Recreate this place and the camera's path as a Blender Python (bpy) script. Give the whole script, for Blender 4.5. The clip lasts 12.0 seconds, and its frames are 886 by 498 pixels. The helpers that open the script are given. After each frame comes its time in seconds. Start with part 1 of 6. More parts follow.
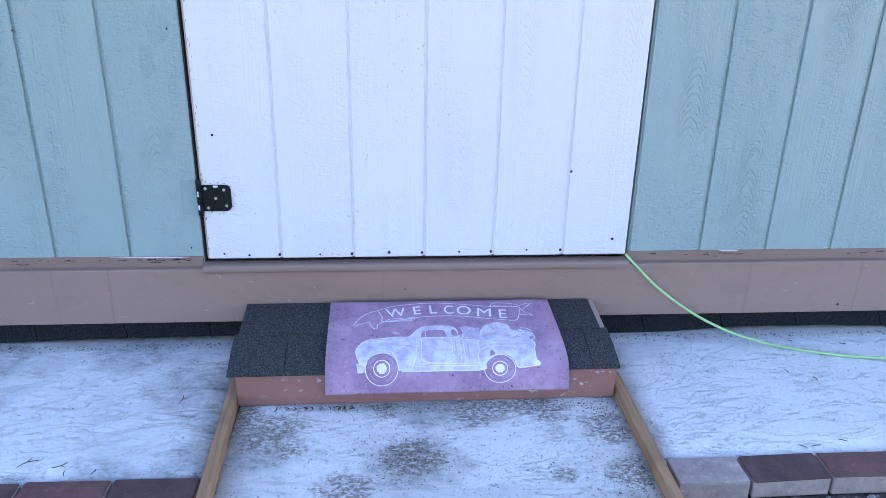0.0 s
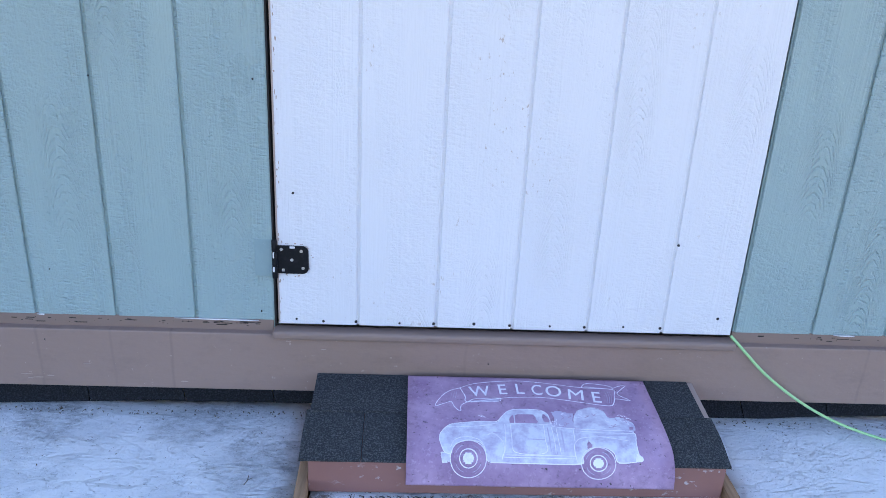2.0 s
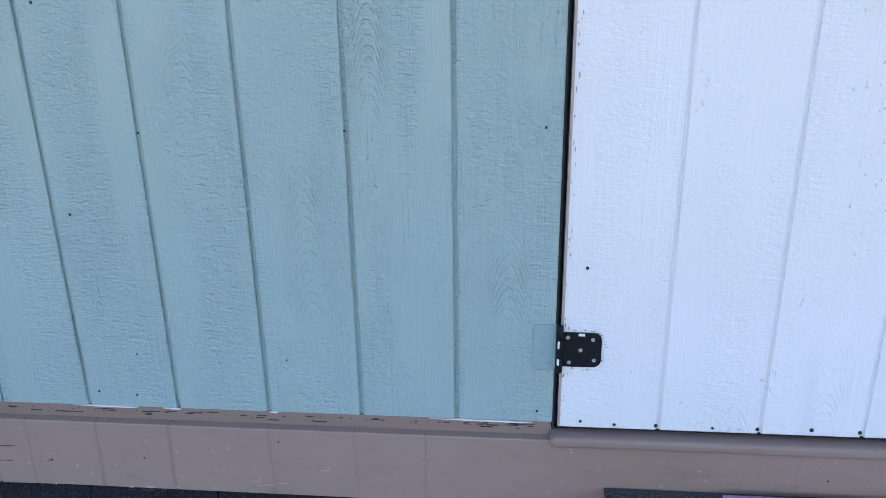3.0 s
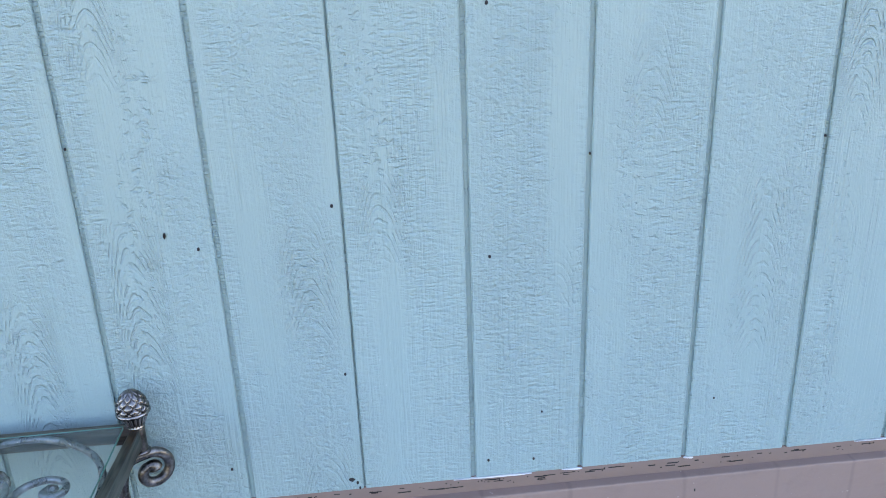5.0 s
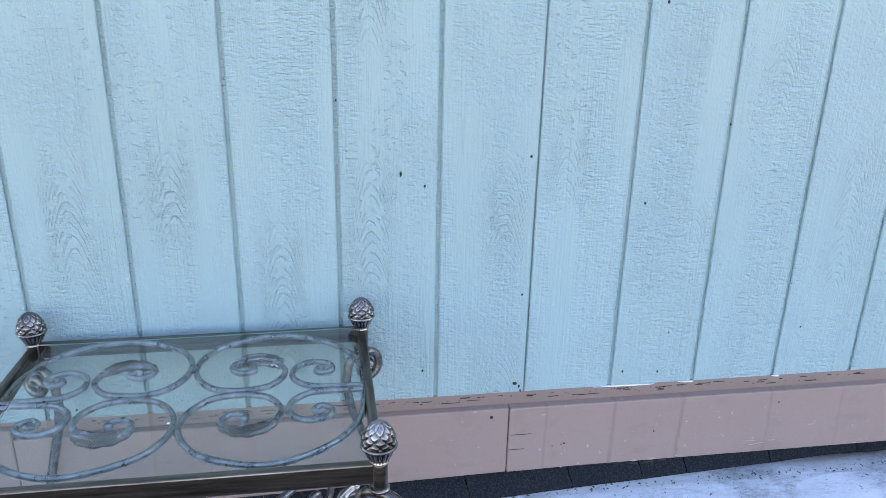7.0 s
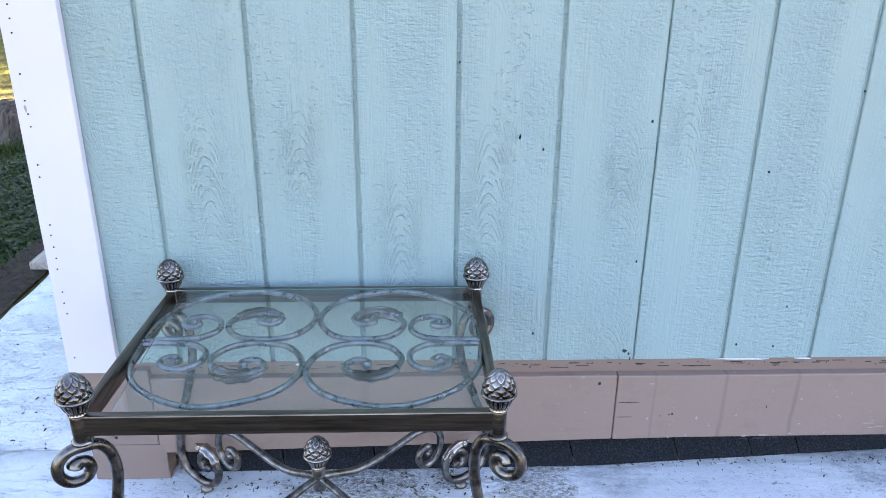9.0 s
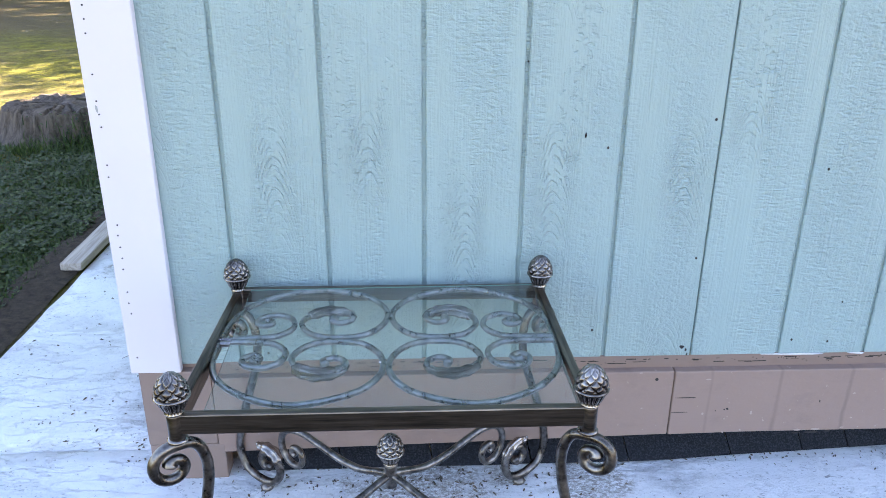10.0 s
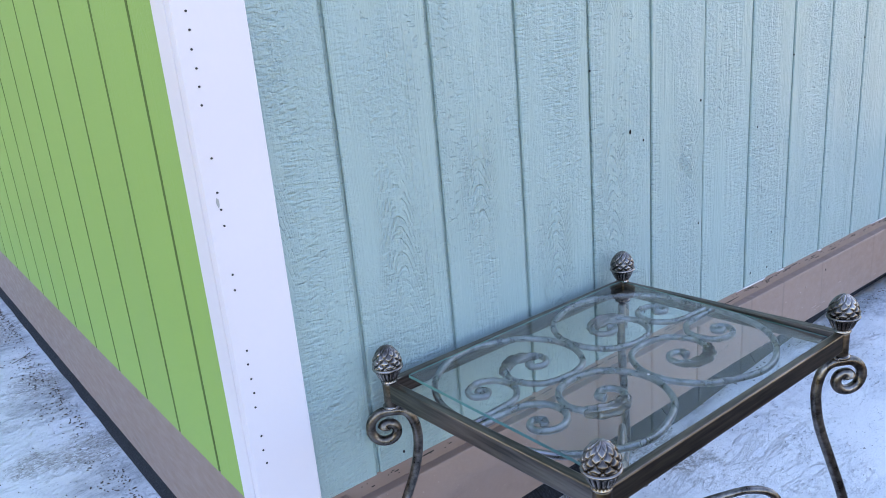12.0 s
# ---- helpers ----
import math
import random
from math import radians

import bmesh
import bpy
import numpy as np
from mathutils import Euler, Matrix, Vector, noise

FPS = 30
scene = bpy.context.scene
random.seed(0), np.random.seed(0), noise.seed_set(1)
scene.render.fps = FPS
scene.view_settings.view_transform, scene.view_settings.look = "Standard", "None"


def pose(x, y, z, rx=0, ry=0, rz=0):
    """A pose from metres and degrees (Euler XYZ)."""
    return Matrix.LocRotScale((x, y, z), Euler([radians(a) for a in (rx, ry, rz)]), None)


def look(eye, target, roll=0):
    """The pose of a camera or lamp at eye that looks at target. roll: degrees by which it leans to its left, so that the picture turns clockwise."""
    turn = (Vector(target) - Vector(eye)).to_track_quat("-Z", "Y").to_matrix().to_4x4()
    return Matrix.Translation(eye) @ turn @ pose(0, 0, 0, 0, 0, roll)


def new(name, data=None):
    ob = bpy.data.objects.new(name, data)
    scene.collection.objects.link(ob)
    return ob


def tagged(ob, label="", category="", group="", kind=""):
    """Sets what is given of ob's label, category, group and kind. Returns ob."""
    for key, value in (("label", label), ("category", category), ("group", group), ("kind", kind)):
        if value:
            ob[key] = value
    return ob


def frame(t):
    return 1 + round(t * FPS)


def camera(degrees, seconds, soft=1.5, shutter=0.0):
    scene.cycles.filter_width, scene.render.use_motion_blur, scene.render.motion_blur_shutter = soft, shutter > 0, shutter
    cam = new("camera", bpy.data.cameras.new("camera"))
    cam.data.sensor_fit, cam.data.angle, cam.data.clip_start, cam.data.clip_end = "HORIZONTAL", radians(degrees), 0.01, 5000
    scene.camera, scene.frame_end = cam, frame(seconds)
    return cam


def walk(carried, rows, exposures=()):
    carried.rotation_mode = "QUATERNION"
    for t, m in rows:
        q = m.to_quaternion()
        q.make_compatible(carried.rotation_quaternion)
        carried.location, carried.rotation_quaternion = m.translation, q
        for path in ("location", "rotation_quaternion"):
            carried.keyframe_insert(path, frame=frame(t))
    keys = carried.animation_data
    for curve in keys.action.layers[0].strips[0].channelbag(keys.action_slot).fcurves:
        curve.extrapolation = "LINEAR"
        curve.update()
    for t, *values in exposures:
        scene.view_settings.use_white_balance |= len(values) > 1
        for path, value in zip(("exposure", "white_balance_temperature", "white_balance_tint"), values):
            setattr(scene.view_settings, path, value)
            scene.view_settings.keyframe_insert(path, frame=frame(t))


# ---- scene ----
cam = camera(59.2, 12.0, soft=0.85)
METRES, EYE, TILT, LEAN, TURN = 4.116, 1.19, 0.0, 0.0, -4.6
ROWS = [
    (0.0, 0.0, 0.0, 0.0, 0.45, -22.8, -1.06),
    (0.5, 0.0036, -0.0013, 0.0004, 0.04, -22.73, -1.37),
    (1.0, 0.0038, 0.0006, 0.0014, 0.03, -22.36, -1.95),
    (1.5, -0.0078, 0.0135, 0.0036, 0.9, -21.94, -2.51),
    (2.0, -0.0471, 0.0514, 0.0121, 2.71, -21.35, -2.7),
    (2.5, -0.0971, 0.094, 0.0167, 6.64, -20.54, -0.89),
    (3.0, -0.1587, 0.1449, 0.0053, 9.76, -20.11, 0.8),
    (3.2, -0.1824, 0.1611, 0.0062, 10.97, -19.94, 1.37),
    (4.8, -0.405, 0.1749, 0.0037, -0.76, -20.63, 1.35),
    (5.0, -0.4273, 0.1753, 0.0065, -1.64, -20.3, 2.01),
    (5.5, -0.4947, 0.1348, 0.0115, -5.91, -20.5, 1.83),
    (6.0, -0.5339, 0.104, 0.0114, -7.15, -20.63, 0.42),
    (6.5, -0.5388, 0.0968, 0.0093, -5.68, -20.73, -0.93),
    (6.7, -0.5387, 0.0967, 0.0106, -5.07, -20.67, -1.12),
    (8.3, -0.5405, 0.0897, 0.0074, 0.17, -20.97, -0.51),
    (8.5, -0.544, 0.0889, 0.007, 0.78, -21.39, -0.43),
    (9.0, -0.5513, 0.0858, 0.0024, 2.74, -22.0, -0.42),
    (9.5, -0.557, 0.0856, 0.003, 3.41, -22.28, -0.57),
    (10.0, -0.5894, 0.0813, 0.0027, 1.94, -22.05, -0.39),
    (10.5, -0.6358, 0.064, 0.0008, -2.44, -21.23, 0.44),
    (11.0, -0.7085, 0.0618, 0.003, -9.76, -20.06, 2.2),
    (11.5, -0.8001, 0.1015, -0.0053, -19.72, -19.28, 4.23),
    (12.0, -0.8437, 0.1693, -0.0122, -34.01, -17.93, 4.85),
]
EXPOSURES = [(0.0, 2.92, 6000, 19), (1.0, 2.89, 6000, 19), (2.0, 2.79, 6080, 18), (3.0, 2.78, 6250, 15), (5.0, 3.25, 6450, 18), (6.5, 3.40, 6450, 20), (9.5, 3.39, 6680, 19), (10.5, 3.36, 6720, 20), (11, 3.35, 6700, 22), (11.5, 3.21, 6620, 21), (12, 3.14, 6520, 20)]
walk(cam, [(t, pose(0.506, -2.081, EYE, TILT, LEAN, TURN) @ pose(METRES * x, METRES * y, METRES * z, 90 + pitch, roll, yaw)) for t, x, y, z, yaw, pitch, roll in ROWS], EXPOSURES)

# ---- daylight: clear sky, low sun behind the shed ----
SUN_AZ, SUN_EL = 43.0, 40.0
world = bpy.data.worlds.new("world")
scene.world = world
world.use_nodes = True
wn = world.node_tree.nodes
sky = wn.new("ShaderNodeTexSky")
sky.sky_type = "NISHITA"
sky.sun_disc = False
sky.sun_elevation = radians(SUN_EL)
sky.sun_rotation = radians(SUN_AZ)
wn["Background"].inputs["Strength"].default_value = 0.075
world.node_tree.links.new(sky.outputs["Color"], wn["Background"].inputs["Color"])
sun_data = bpy.data.lights.new("sun", "SUN")
sun_data.energy = 5.0
sun_data.angle = radians(0.53)
sun_data.color = (1.0, 0.91, 0.72)
sun = new("sun", sun_data)
to_sun = Vector((math.sin(radians(SUN_AZ)) * math.cos(radians(SUN_EL)), math.cos(radians(SUN_AZ)) * math.cos(radians(SUN_EL)), math.sin(radians(SUN_EL))))
sun.matrix_world = look(to_sun * 40, (0, 0, 0))


# ---- materials ----
class Mat:
    """A small builder for procedural materials in world-size coordinates."""

    def __init__(self, name, rough=0.6, metal=0.0, spec=0.5):
        self.m = bpy.data.materials.new(name)
        self.m.use_nodes = True
        self.t = self.m.node_tree
        self.b = self.t.nodes["Principled BSDF"]
        self.b.inputs["Roughness"].default_value = rough
        self.b.inputs["Metallic"].default_value = metal
        self.b.inputs["Specular IOR Level"].default_value = spec
        self.co = self.t.nodes.new("ShaderNodeTexCoord").outputs["Object"]

    def node(self, kind, **sockets):
        n = self.t.nodes.new(kind)
        for k, v in sockets.items():
            self.put(n.inputs[k.replace("_", " ")], v)
        return n

    def put(self, socket, v):
        if isinstance(v, bpy.types.NodeSocket):
            self.t.links.new(v, socket)
        else:
            socket.default_value = v

    def jitter(self, amount=37.0):
        """Coordinates moved by each object's own random number."""
        info = self.t.nodes.new("ShaderNodeObjectInfo").outputs["Random"]
        sh = self.node("ShaderNodeVectorMath")
        sh.operation = "MULTIPLY_ADD"
        self.put(sh.inputs[0], info)
        sh.inputs[1].default_value = (amount, amount * 0.7, amount * 1.3)
        self.put(sh.inputs[2], self.co)
        self.co = sh.outputs[0]
        return info

    def scaled(self, sx, sy, sz):
        mp = self.node("ShaderNodeMapping", Vector=self.co)
        mp.inputs["Scale"].default_value = (sx, sy, sz)
        return mp.outputs[0]

    def noise(self, scale=(1, 1, 1), detail=4.0, rough=0.55, distort=0.0):
        n = self.node("ShaderNodeTexNoise", Vector=self.scaled(*scale), Scale=1.0, Detail=detail, Roughness=rough, Distortion=distort)
        return n.outputs["Fac"]

    def cells(self, scale, feature="F1"):
        n = self.node("ShaderNodeTexVoronoi", Vector=self.scaled(*scale), Scale=1.0)
        n.feature = feature
        return n

    def ramp(self, fac, lo, hi, a=0.0, b=1.0):
        n = self.node("ShaderNodeMapRange", Value=fac)
        n.inputs["From Min"].default_value, n.inputs["From Max"].default_value = lo, hi
        n.inputs["To Min"].default_value, n.inputs["To Max"].default_value = a, b
        return n.outputs[0]

    def math(self, op, a, b=0.0):
        n = self.node("ShaderNodeMath")
        n.operation = op
        self.put(n.inputs[0], a)
        self.put(n.inputs[1], b)
        return n.outputs[0]

    def mix(self, fac, a, b):
        n = self.t.nodes.new("ShaderNodeMix")
        n.data_type = "RGBA"
        self.put(n.inputs[0], fac)
        self.put(n.inputs[6], a if isinstance(a, bpy.types.NodeSocket) else (*a, 1))
        self.put(n.inputs[7], b if isinstance(b, bpy.types.NodeSocket) else (*b, 1))
        return n.outputs[2]

    def colour(self, c):
        self.put(self.b.inputs["Base Color"], c if isinstance(c, bpy.types.NodeSocket) else (*c, 1))
        return self

    def rough(self, v):
        self.put(self.b.inputs["Roughness"], v)
        return self

    def bump(self, height, dist=0.002, strength=1.0):
        n = self.node("ShaderNodeBump", Height=height, Distance=dist, Strength=strength)
        self.t.links.new(n.outputs[0], self.b.inputs["Normal"])
        return self


def siding_paint(name, base, worn, worn_from, relief=1.0, gloss=0.0):
    """Painted rough-sawn plywood siding: fine grain, saw chatter in columns, smooth places, broken cathedral rings, worn flecks."""
    k = Mat(name, rough=0.42, spec=0.4)
    flat = k.node("ShaderNodeSeparateXYZ", Vector=k.co)
    own = k.jitter()
    sx = (lambda a, b: (a, a, b))
    grain = k.noise(sx(240, 9), 3, 0.6)
    ribs = k.ramp(k.noise(sx(130, 4.5), 2, 0.5, 0.5), 0.40, 0.66)
    stipple = k.noise(sx(88, 135), 3, 0.58, 0.3)
    chatter = k.ramp(k.noise(sx(52, 175), 2, 0.5, 0.3), 0.40, 0.66)
    pits = k.math("MULTIPLY", k.ramp(k.noise(sx(75, 120), 2, 0.5, 0.5), 0.58, 0.70), k.ramp(k.noise(sx(9, 2.0), 2), 0.50, 0.62))
    column = k.ramp(k.noise(sx(13, 1.3), 2), 0.44, 0.58)
    calm = k.ramp(k.noise(sx(10, 2.6), 2), 0.40, 0.60, 0.12, 1.0)
    ribbed = k.ramp(k.noise(sx(16, 1.4), 2), 0.52, 0.62)
    # cathedral rings: stacked, broken arches off the middle of a board
    px = k.math("SUBTRACT", k.math("FRACT", k.math("DIVIDE", k.math("ADD", k.math("ADD", flat.outputs[0], flat.outputs[1]), 0.210), 0.2049)), 0.5)
    pc = k.math("ADD", px, k.math("MULTIPLY", k.math("SUBTRACT", own, 0.5), 0.55))
    arch = k.math("MULTIPLY", k.math("MULTIPLY", pc, pc), k.ramp(own, 0.0, 1.0, 520, 900))
    wob = k.math("MULTIPLY", k.noise(sx(16, 8), 3), 15.0)
    phase = k.math("ADD", k.math("ADD", k.math("MULTIPLY", flat.outputs[2], 270.0), arch), wob)
    rings = k.math("MULTIPLY", k.ramp(k.math("SINE", phase), 0.30, 0.85), k.ramp(k.noise(sx(60, 60), 2), 0.40, 0.52))
    ringed = k.math("MULTIPLY", k.ramp(k.noise((0.001, 0.001, 1.9), 1), 0.50, 0.60), k.ramp(k.math("ABSOLUTE", pc), 0.26, 0.13))
    h = k.math("ADD", k.math("MULTIPLY", grain, 0.16), k.math("MULTIPLY", k.math("MULTIPLY", stipple, calm), 0.52))
    h = k.math("ADD", h, k.math("MULTIPLY", k.math("MULTIPLY", ribs, ribbed), 0.13))
    h = k.math("SUBTRACT", h, k.math("MULTIPLY", k.math("MULTIPLY", chatter, column), 0.15))
    h = k.math("SUBTRACT", h, k.math("MULTIPLY", pits, 0.17))
    h = k.math("SUBTRACT", h, k.math("MULTIPLY", k.math("MULTIPLY", rings, ringed), 0.25))
    soft = k.noise((2.5, 2.5, 1.2), 3)
    flecks = k.ramp(k.math("MULTIPLY", k.ramp(k.noise(sx(110, 60), 3, 0.65), 0.62, 0.72), k.ramp(k.noise(sx(5, 2.5), 2), worn_from, worn_from + 0.16)), 0.1, 0.9)
    c = k.mix(soft, tuple(v * 0.94 for v in base), tuple(min(1, v * 1.06) for v in base))
    c = k.mix(k.math("MULTIPLY", k.ramp(grain, 0.38, 0.22), 0.12), c, tuple(v * 0.6 for v in base))
    c = k.mix(flecks, c, worn)
    return k.colour(c).rough(k.ramp(soft, 0.2, 0.8, 0.26 + gloss, 0.38 + gloss)).bump(h, 0.0042 * relief, 1.0).m


def plain_paint(name, base, dirt, dirt_amount=0.25, rough=0.5, grain=(18, 18, 60)):
    k = Mat(name, rough=rough, spec=0.4)
    big = k.noise((1.7, 1.7, 3), 4)
    fine = k.noise(grain, 4, 0.6)
    c = k.mix(big, tuple(v * 0.92 for v in base), tuple(min(1, v * 1.06) for v in base))
    c = k.mix(k.math("MULTIPLY", k.ramp(k.noise((7, 7, 11), 6, 0.65), 0.56, 0.74), dirt_amount), c, dirt)
    return k.colour(c).rough(k.ramp(fine, 0.3, 0.7, rough - 0.08, rough + 0.1)).bump(fine, 0.0012, 0.7).m


def concrete(name, base, pale, dirt, patch_lo, grit=1.0, stains=(), blooms=(), worn=()):
    """Troweled, washed-out concrete: pale bloom, trowel marks, pits, dirt patches and black specks.
    stains, blooms, worn: (x, y, radius) of the dirty, the whitest and the rubbed grey places."""
    k = Mat(name, rough=0.85, spec=0.25)

    def spots(places, edge):
        total = 0.0
        for x, y, r in places:
            d = k.node("ShaderNodeVectorMath")
            d.operation = "DISTANCE"
            k.put(d.inputs[0], k.co)
            d.inputs[1].default_value = (x, y, 0)
            near = k.ramp(k.math("ADD", d.outputs["Value"], k.math("MULTIPLY", k.math("SUBTRACT", edge, 0.5), r * 3.0)), r, r * 0.6)
            total = k.math("MAXIMUM", total, near)
        return total

    big = k.noise((1.7, 2.6, 1.9), 4, 0.55, 0.5)
    sweep = k.noise((3.5, 11, 4), 5, 0.6, 1.6)
    mid = k.noise((13, 19, 14), 7, 0.7)
    streak = k.noise((30, 58, 45), 8, 0.78)
    fine = k.noise((170, 190, 170), 4, 0.7)
    edge = k.noise((5, 8, 6), 6, 0.62, 0.6)
    white = k.math("MULTIPLY", k.ramp(big, 0.28, 0.54), 0.8)
    if blooms:
        white = k.math("MAXIMUM", white, spots(blooms, edge))
    bare = k.ramp(white, 0.25, 0.95, 1.0, 0.22)
    c = k.mix(white, base, pale)
    c = k.mix(k.math("MULTIPLY", k.ramp(sweep, 0.46, 0.30), 0.30), c, tuple(min(0.93, v * 1.05) for v in pale))
    # grey skim rubbed thin between the scraped white ridges
    skim = k.math("MULTIPLY", k.ramp(streak, 0.53, 0.57), k.ramp(mid, 0.46, 0.56))
    c = k.mix(k.math("MULTIPLY", skim, k.math("ADD", k.math("MULTIPLY", bare, 0.30), 0.03)), c, tuple(v * 0.46 for v in base))
    if worn:
        c = k.mix(k.math("MULTIPLY", spots(worn, edge), k.ramp(mid, 0.34, 0.60, 0.2, 0.8)), c, k.mix(k.ramp(streak, 0.44, 0.56), tuple(v * 0.36 for v in base), tuple(v * 0.85 for v in base)))
    dirty = k.math("MULTIPLY", k.ramp(k.noise((2.6, 2.6, 2.6), 4, 0.6), patch_lo, patch_lo + 0.16), k.ramp(mid, 0.42, 0.6))
    if stains:
        dirty = k.math("MAXIMUM", dirty, k.math("MULTIPLY", spots(stains, mid), k.ramp(k.noise((70, 105, 80), 6, 0.8), 0.43, 0.54)))
    c = k.mix(k.math("MULTIPLY", dirty, 0.85), c, k.mix(fine, dirt, tuple(v * 1.9 for v in dirt)))
    # scraped trowel lips: raised, their highlight also put into the colour as pale lines
    lips = k.math("ABSOLUTE", k.math("SUBTRACT", k.noise((4.5, 13, 6), 6, 0.62, 0.9), 0.5))
    lip = k.math("MULTIPLY", k.ramp(lips, 0.012, 0.002), k.ramp(big, 0.36, 0.52))
    c = k.mix(k.math("MULTIPLY", lip, 0.65), c, tuple(min(0.95, v * 1.06) for v in pale))
    # small torn pits, long across the trowel's sweep
    pits = k.math("MULTIPLY", k.ramp(k.noise((55, 110, 80), 4, 0.62, 0.8), 0.60, 0.63), k.ramp(k.noise((4, 5, 4), 3), 0.44, 0.56))
    c = k.mix(k.math("MULTIPLY", pits, k.math("ADD", k.math("MULTIPLY", bare, 0.55), 0.12)), c, tuple(v * 0.26 for v in base))
    nicks = k.math("ABSOLUTE", k.math("SUBTRACT", k.noise((11, 21, 12), 6, 0.7, 0.5), 0.5))
    nick = k.math("MULTIPLY", k.math("MULTIPLY", k.ramp(nicks, 0.012, 0.003), k.ramp(streak, 0.46, 0.54)), k.ramp(bare, 0.0, 1.0, 0.06, 0.24))
    c = k.mix(nick, c, tuple(v * 0.38 for v in base))
    specks = k.ramp(k.math("MULTIPLY", k.ramp(k.noise((120, 80, 100), 3, 0.7), 0.66, 0.70), k.ramp(k.noise((3.3, 3.3, 3.3), 3), 0.42, 0.58)), 0.2, 0.8)
    crumbs = k.math("MULTIPLY", k.ramp(k.noise((95, 130, 95), 2, 0.5), 0.67, 0.70), k.ramp(mid, 0.48, 0.58))
    c = k.mix(k.math("MULTIPLY", crumbs, 0.75), c, tuple(v * 0.7 for v in dirt))
    c = k.mix(k.math("MULTIPLY", specks, 0.85), c, tuple(v * 0.4 for v in dirt))
    rough = k.math("MULTIPLY", streak, k.ramp(bare, 0.0, 1.0, -0.55, -1.1))
    h = k.math("ADD", k.math("ADD", rough, k.math("MULTIPLY", mid, 0.35)), k.math("ADD", k.math("MULTIPLY", k.noise((4, 7, 4), 7, 0.6, 0.6), 0.75), k.math("MULTIPLY", fine, 0.40)))
    h = k.math("ADD", h, k.math("SUBTRACT", k.math("MULTIPLY", lip, 0.35), k.math("ADD", k.math("MULTIPLY", nick, 0.3), k.math("MULTIPLY", pits, 0.3))))
    return k.colour(c).bump(h, 0.0085 * grit, 1.0).m


TEAL = siding_paint("teal_siding_paint", (0.310, 0.405, 0.388), (0.40, 0.50, 0.485), 0.55, 2.7)
GREEN = siding_paint("green_siding_paint", (0.258, 0.398, 0.090), (0.31, 0.44, 0.145), 0.66, 0.4, 0.34)
WHITE_DOOR = siding_paint("white_door_paint", (0.72, 0.705, 0.715), (0.50, 0.42, 0.36), 0.50, 1.0, 0.06)
WHITE_TRIM = plain_paint("white_trim_paint", (0.695, 0.638, 0.665), (0.62, 0.58, 0.56), 0.12, 0.45, (12, 12, 5))
BROWN = plain_paint("tan_fascia_paint", (0.262, 0.182, 0.146), (0.14, 0.10, 0.082), 0.35, 0.45)
k = Mat("skirting_paint", rough=0.45, spec=0.4)
at = k.node("ShaderNodeSeparateXYZ", Vector=k.co).outputs
wet = k.noise((20, 20, 9), 4, 0.6)
across = k.math("ADD", at[0], k.math("MULTIPLY", k.math("SUBTRACT", wet, 0.5), 0.016))
c = k.mix(k.noise((1.7, 1.7, 3), 4), (0.270, 0.182, 0.144), (0.312, 0.213, 0.170))
c = k.mix(k.math("MULTIPLY", k.ramp(k.noise((9, 9, 14), 6, 0.68), 0.54, 0.72), 0.30), c, (0.17, 0.12, 0.10))
for x0, wide, deep in ((-1.018, 0.007, 0.42), (-0.848, 0.007, 0.42), (-1.182, 0.005, 0.25), (-0.62, 0.006, 0.25), (-0.275, 0.006, 0.22), (-0.43, 0.005, 0.15), (0.5, 0.006, 0.12), (1.6, 0.006, 0.2), (1.95, 0.006, 0.2)):
    c = k.mix(k.math("MULTIPLY", k.ramp(k.math("ABSOLUTE", k.math("SUBTRACT", across, x0)), wide, wide * 0.2), k.ramp(wet, 0.30, 0.55, deep * 0.4, deep)), c, (0.12, 0.085, 0.072))
c = k.mix(k.math("MULTIPLY", k.ramp(k.noise((70, 70, 70), 3, 0.6), 0.69, 0.73), 0.6), c, (0.46, 0.36, 0.31))
fine = k.noise((30, 18, 60), 4, 0.6)
SKIRTING = k.colour(c).rough(k.ramp(fine, 0.3, 0.7, 0.36, 0.55)).bump(k.math("ADD", fine, k.math("MULTIPLY", k.noise((6, 6, 40), 4), 0.8)), 0.0016, 0.8).m
PALE_TAN = plain_paint("rubbed_tan_paint", (0.40, 0.30, 0.25), (0.36, 0.26, 0.21))
k = Mat("red_brown_step_paint", rough=0.6, spec=0.35)
n1 = k.noise((6, 6, 9), 6, 0.66)
n2 = k.noise((38, 38, 55), 3, 0.6)
c = k.mix(n1, (0.24, 0.115, 0.095), (0.34, 0.165, 0.135))
c = k.mix(k.math("MULTIPLY", k.ramp(n2, 0.63, 0.68), k.ramp(n1, 0.42, 0.56)), c, (0.52, 0.45, 0.43))
RED_PAINT = k.colour(c).bump(n2, 0.001, 0.7).m
SLAB = concrete("washed_concrete", (0.80, 0.825, 0.86), (0.93, 0.935, 0.945), (0.20, 0.18, 0.155), 0.64, 1.0,
                ((-1.85, -0.05, 0.20), (-1.45, -0.06, 0.12)),
                ((-0.42, -0.38, 0.34), (-0.95, -0.42, 0.32), (-2.3, -0.40, 0.3), (1.55, -0.40, 0.40), (2.2, -0.3, 0.5), (1.45, -0.15, 0.2), (1.24, -0.22, 0.16), (1.24, -0.45, 0.16)),
                ((0.02, -0.20, 0.16), (0.06, -0.38, 0.10), (0.04, -0.54, 0.10), (-0.15, -0.585, 0.09), (-0.35, -0.60, 0.06), (-0.2, 0.0, 0.14), (-0.6, -0.02, 0.12), (-1.25, -0.02, 0.10)))
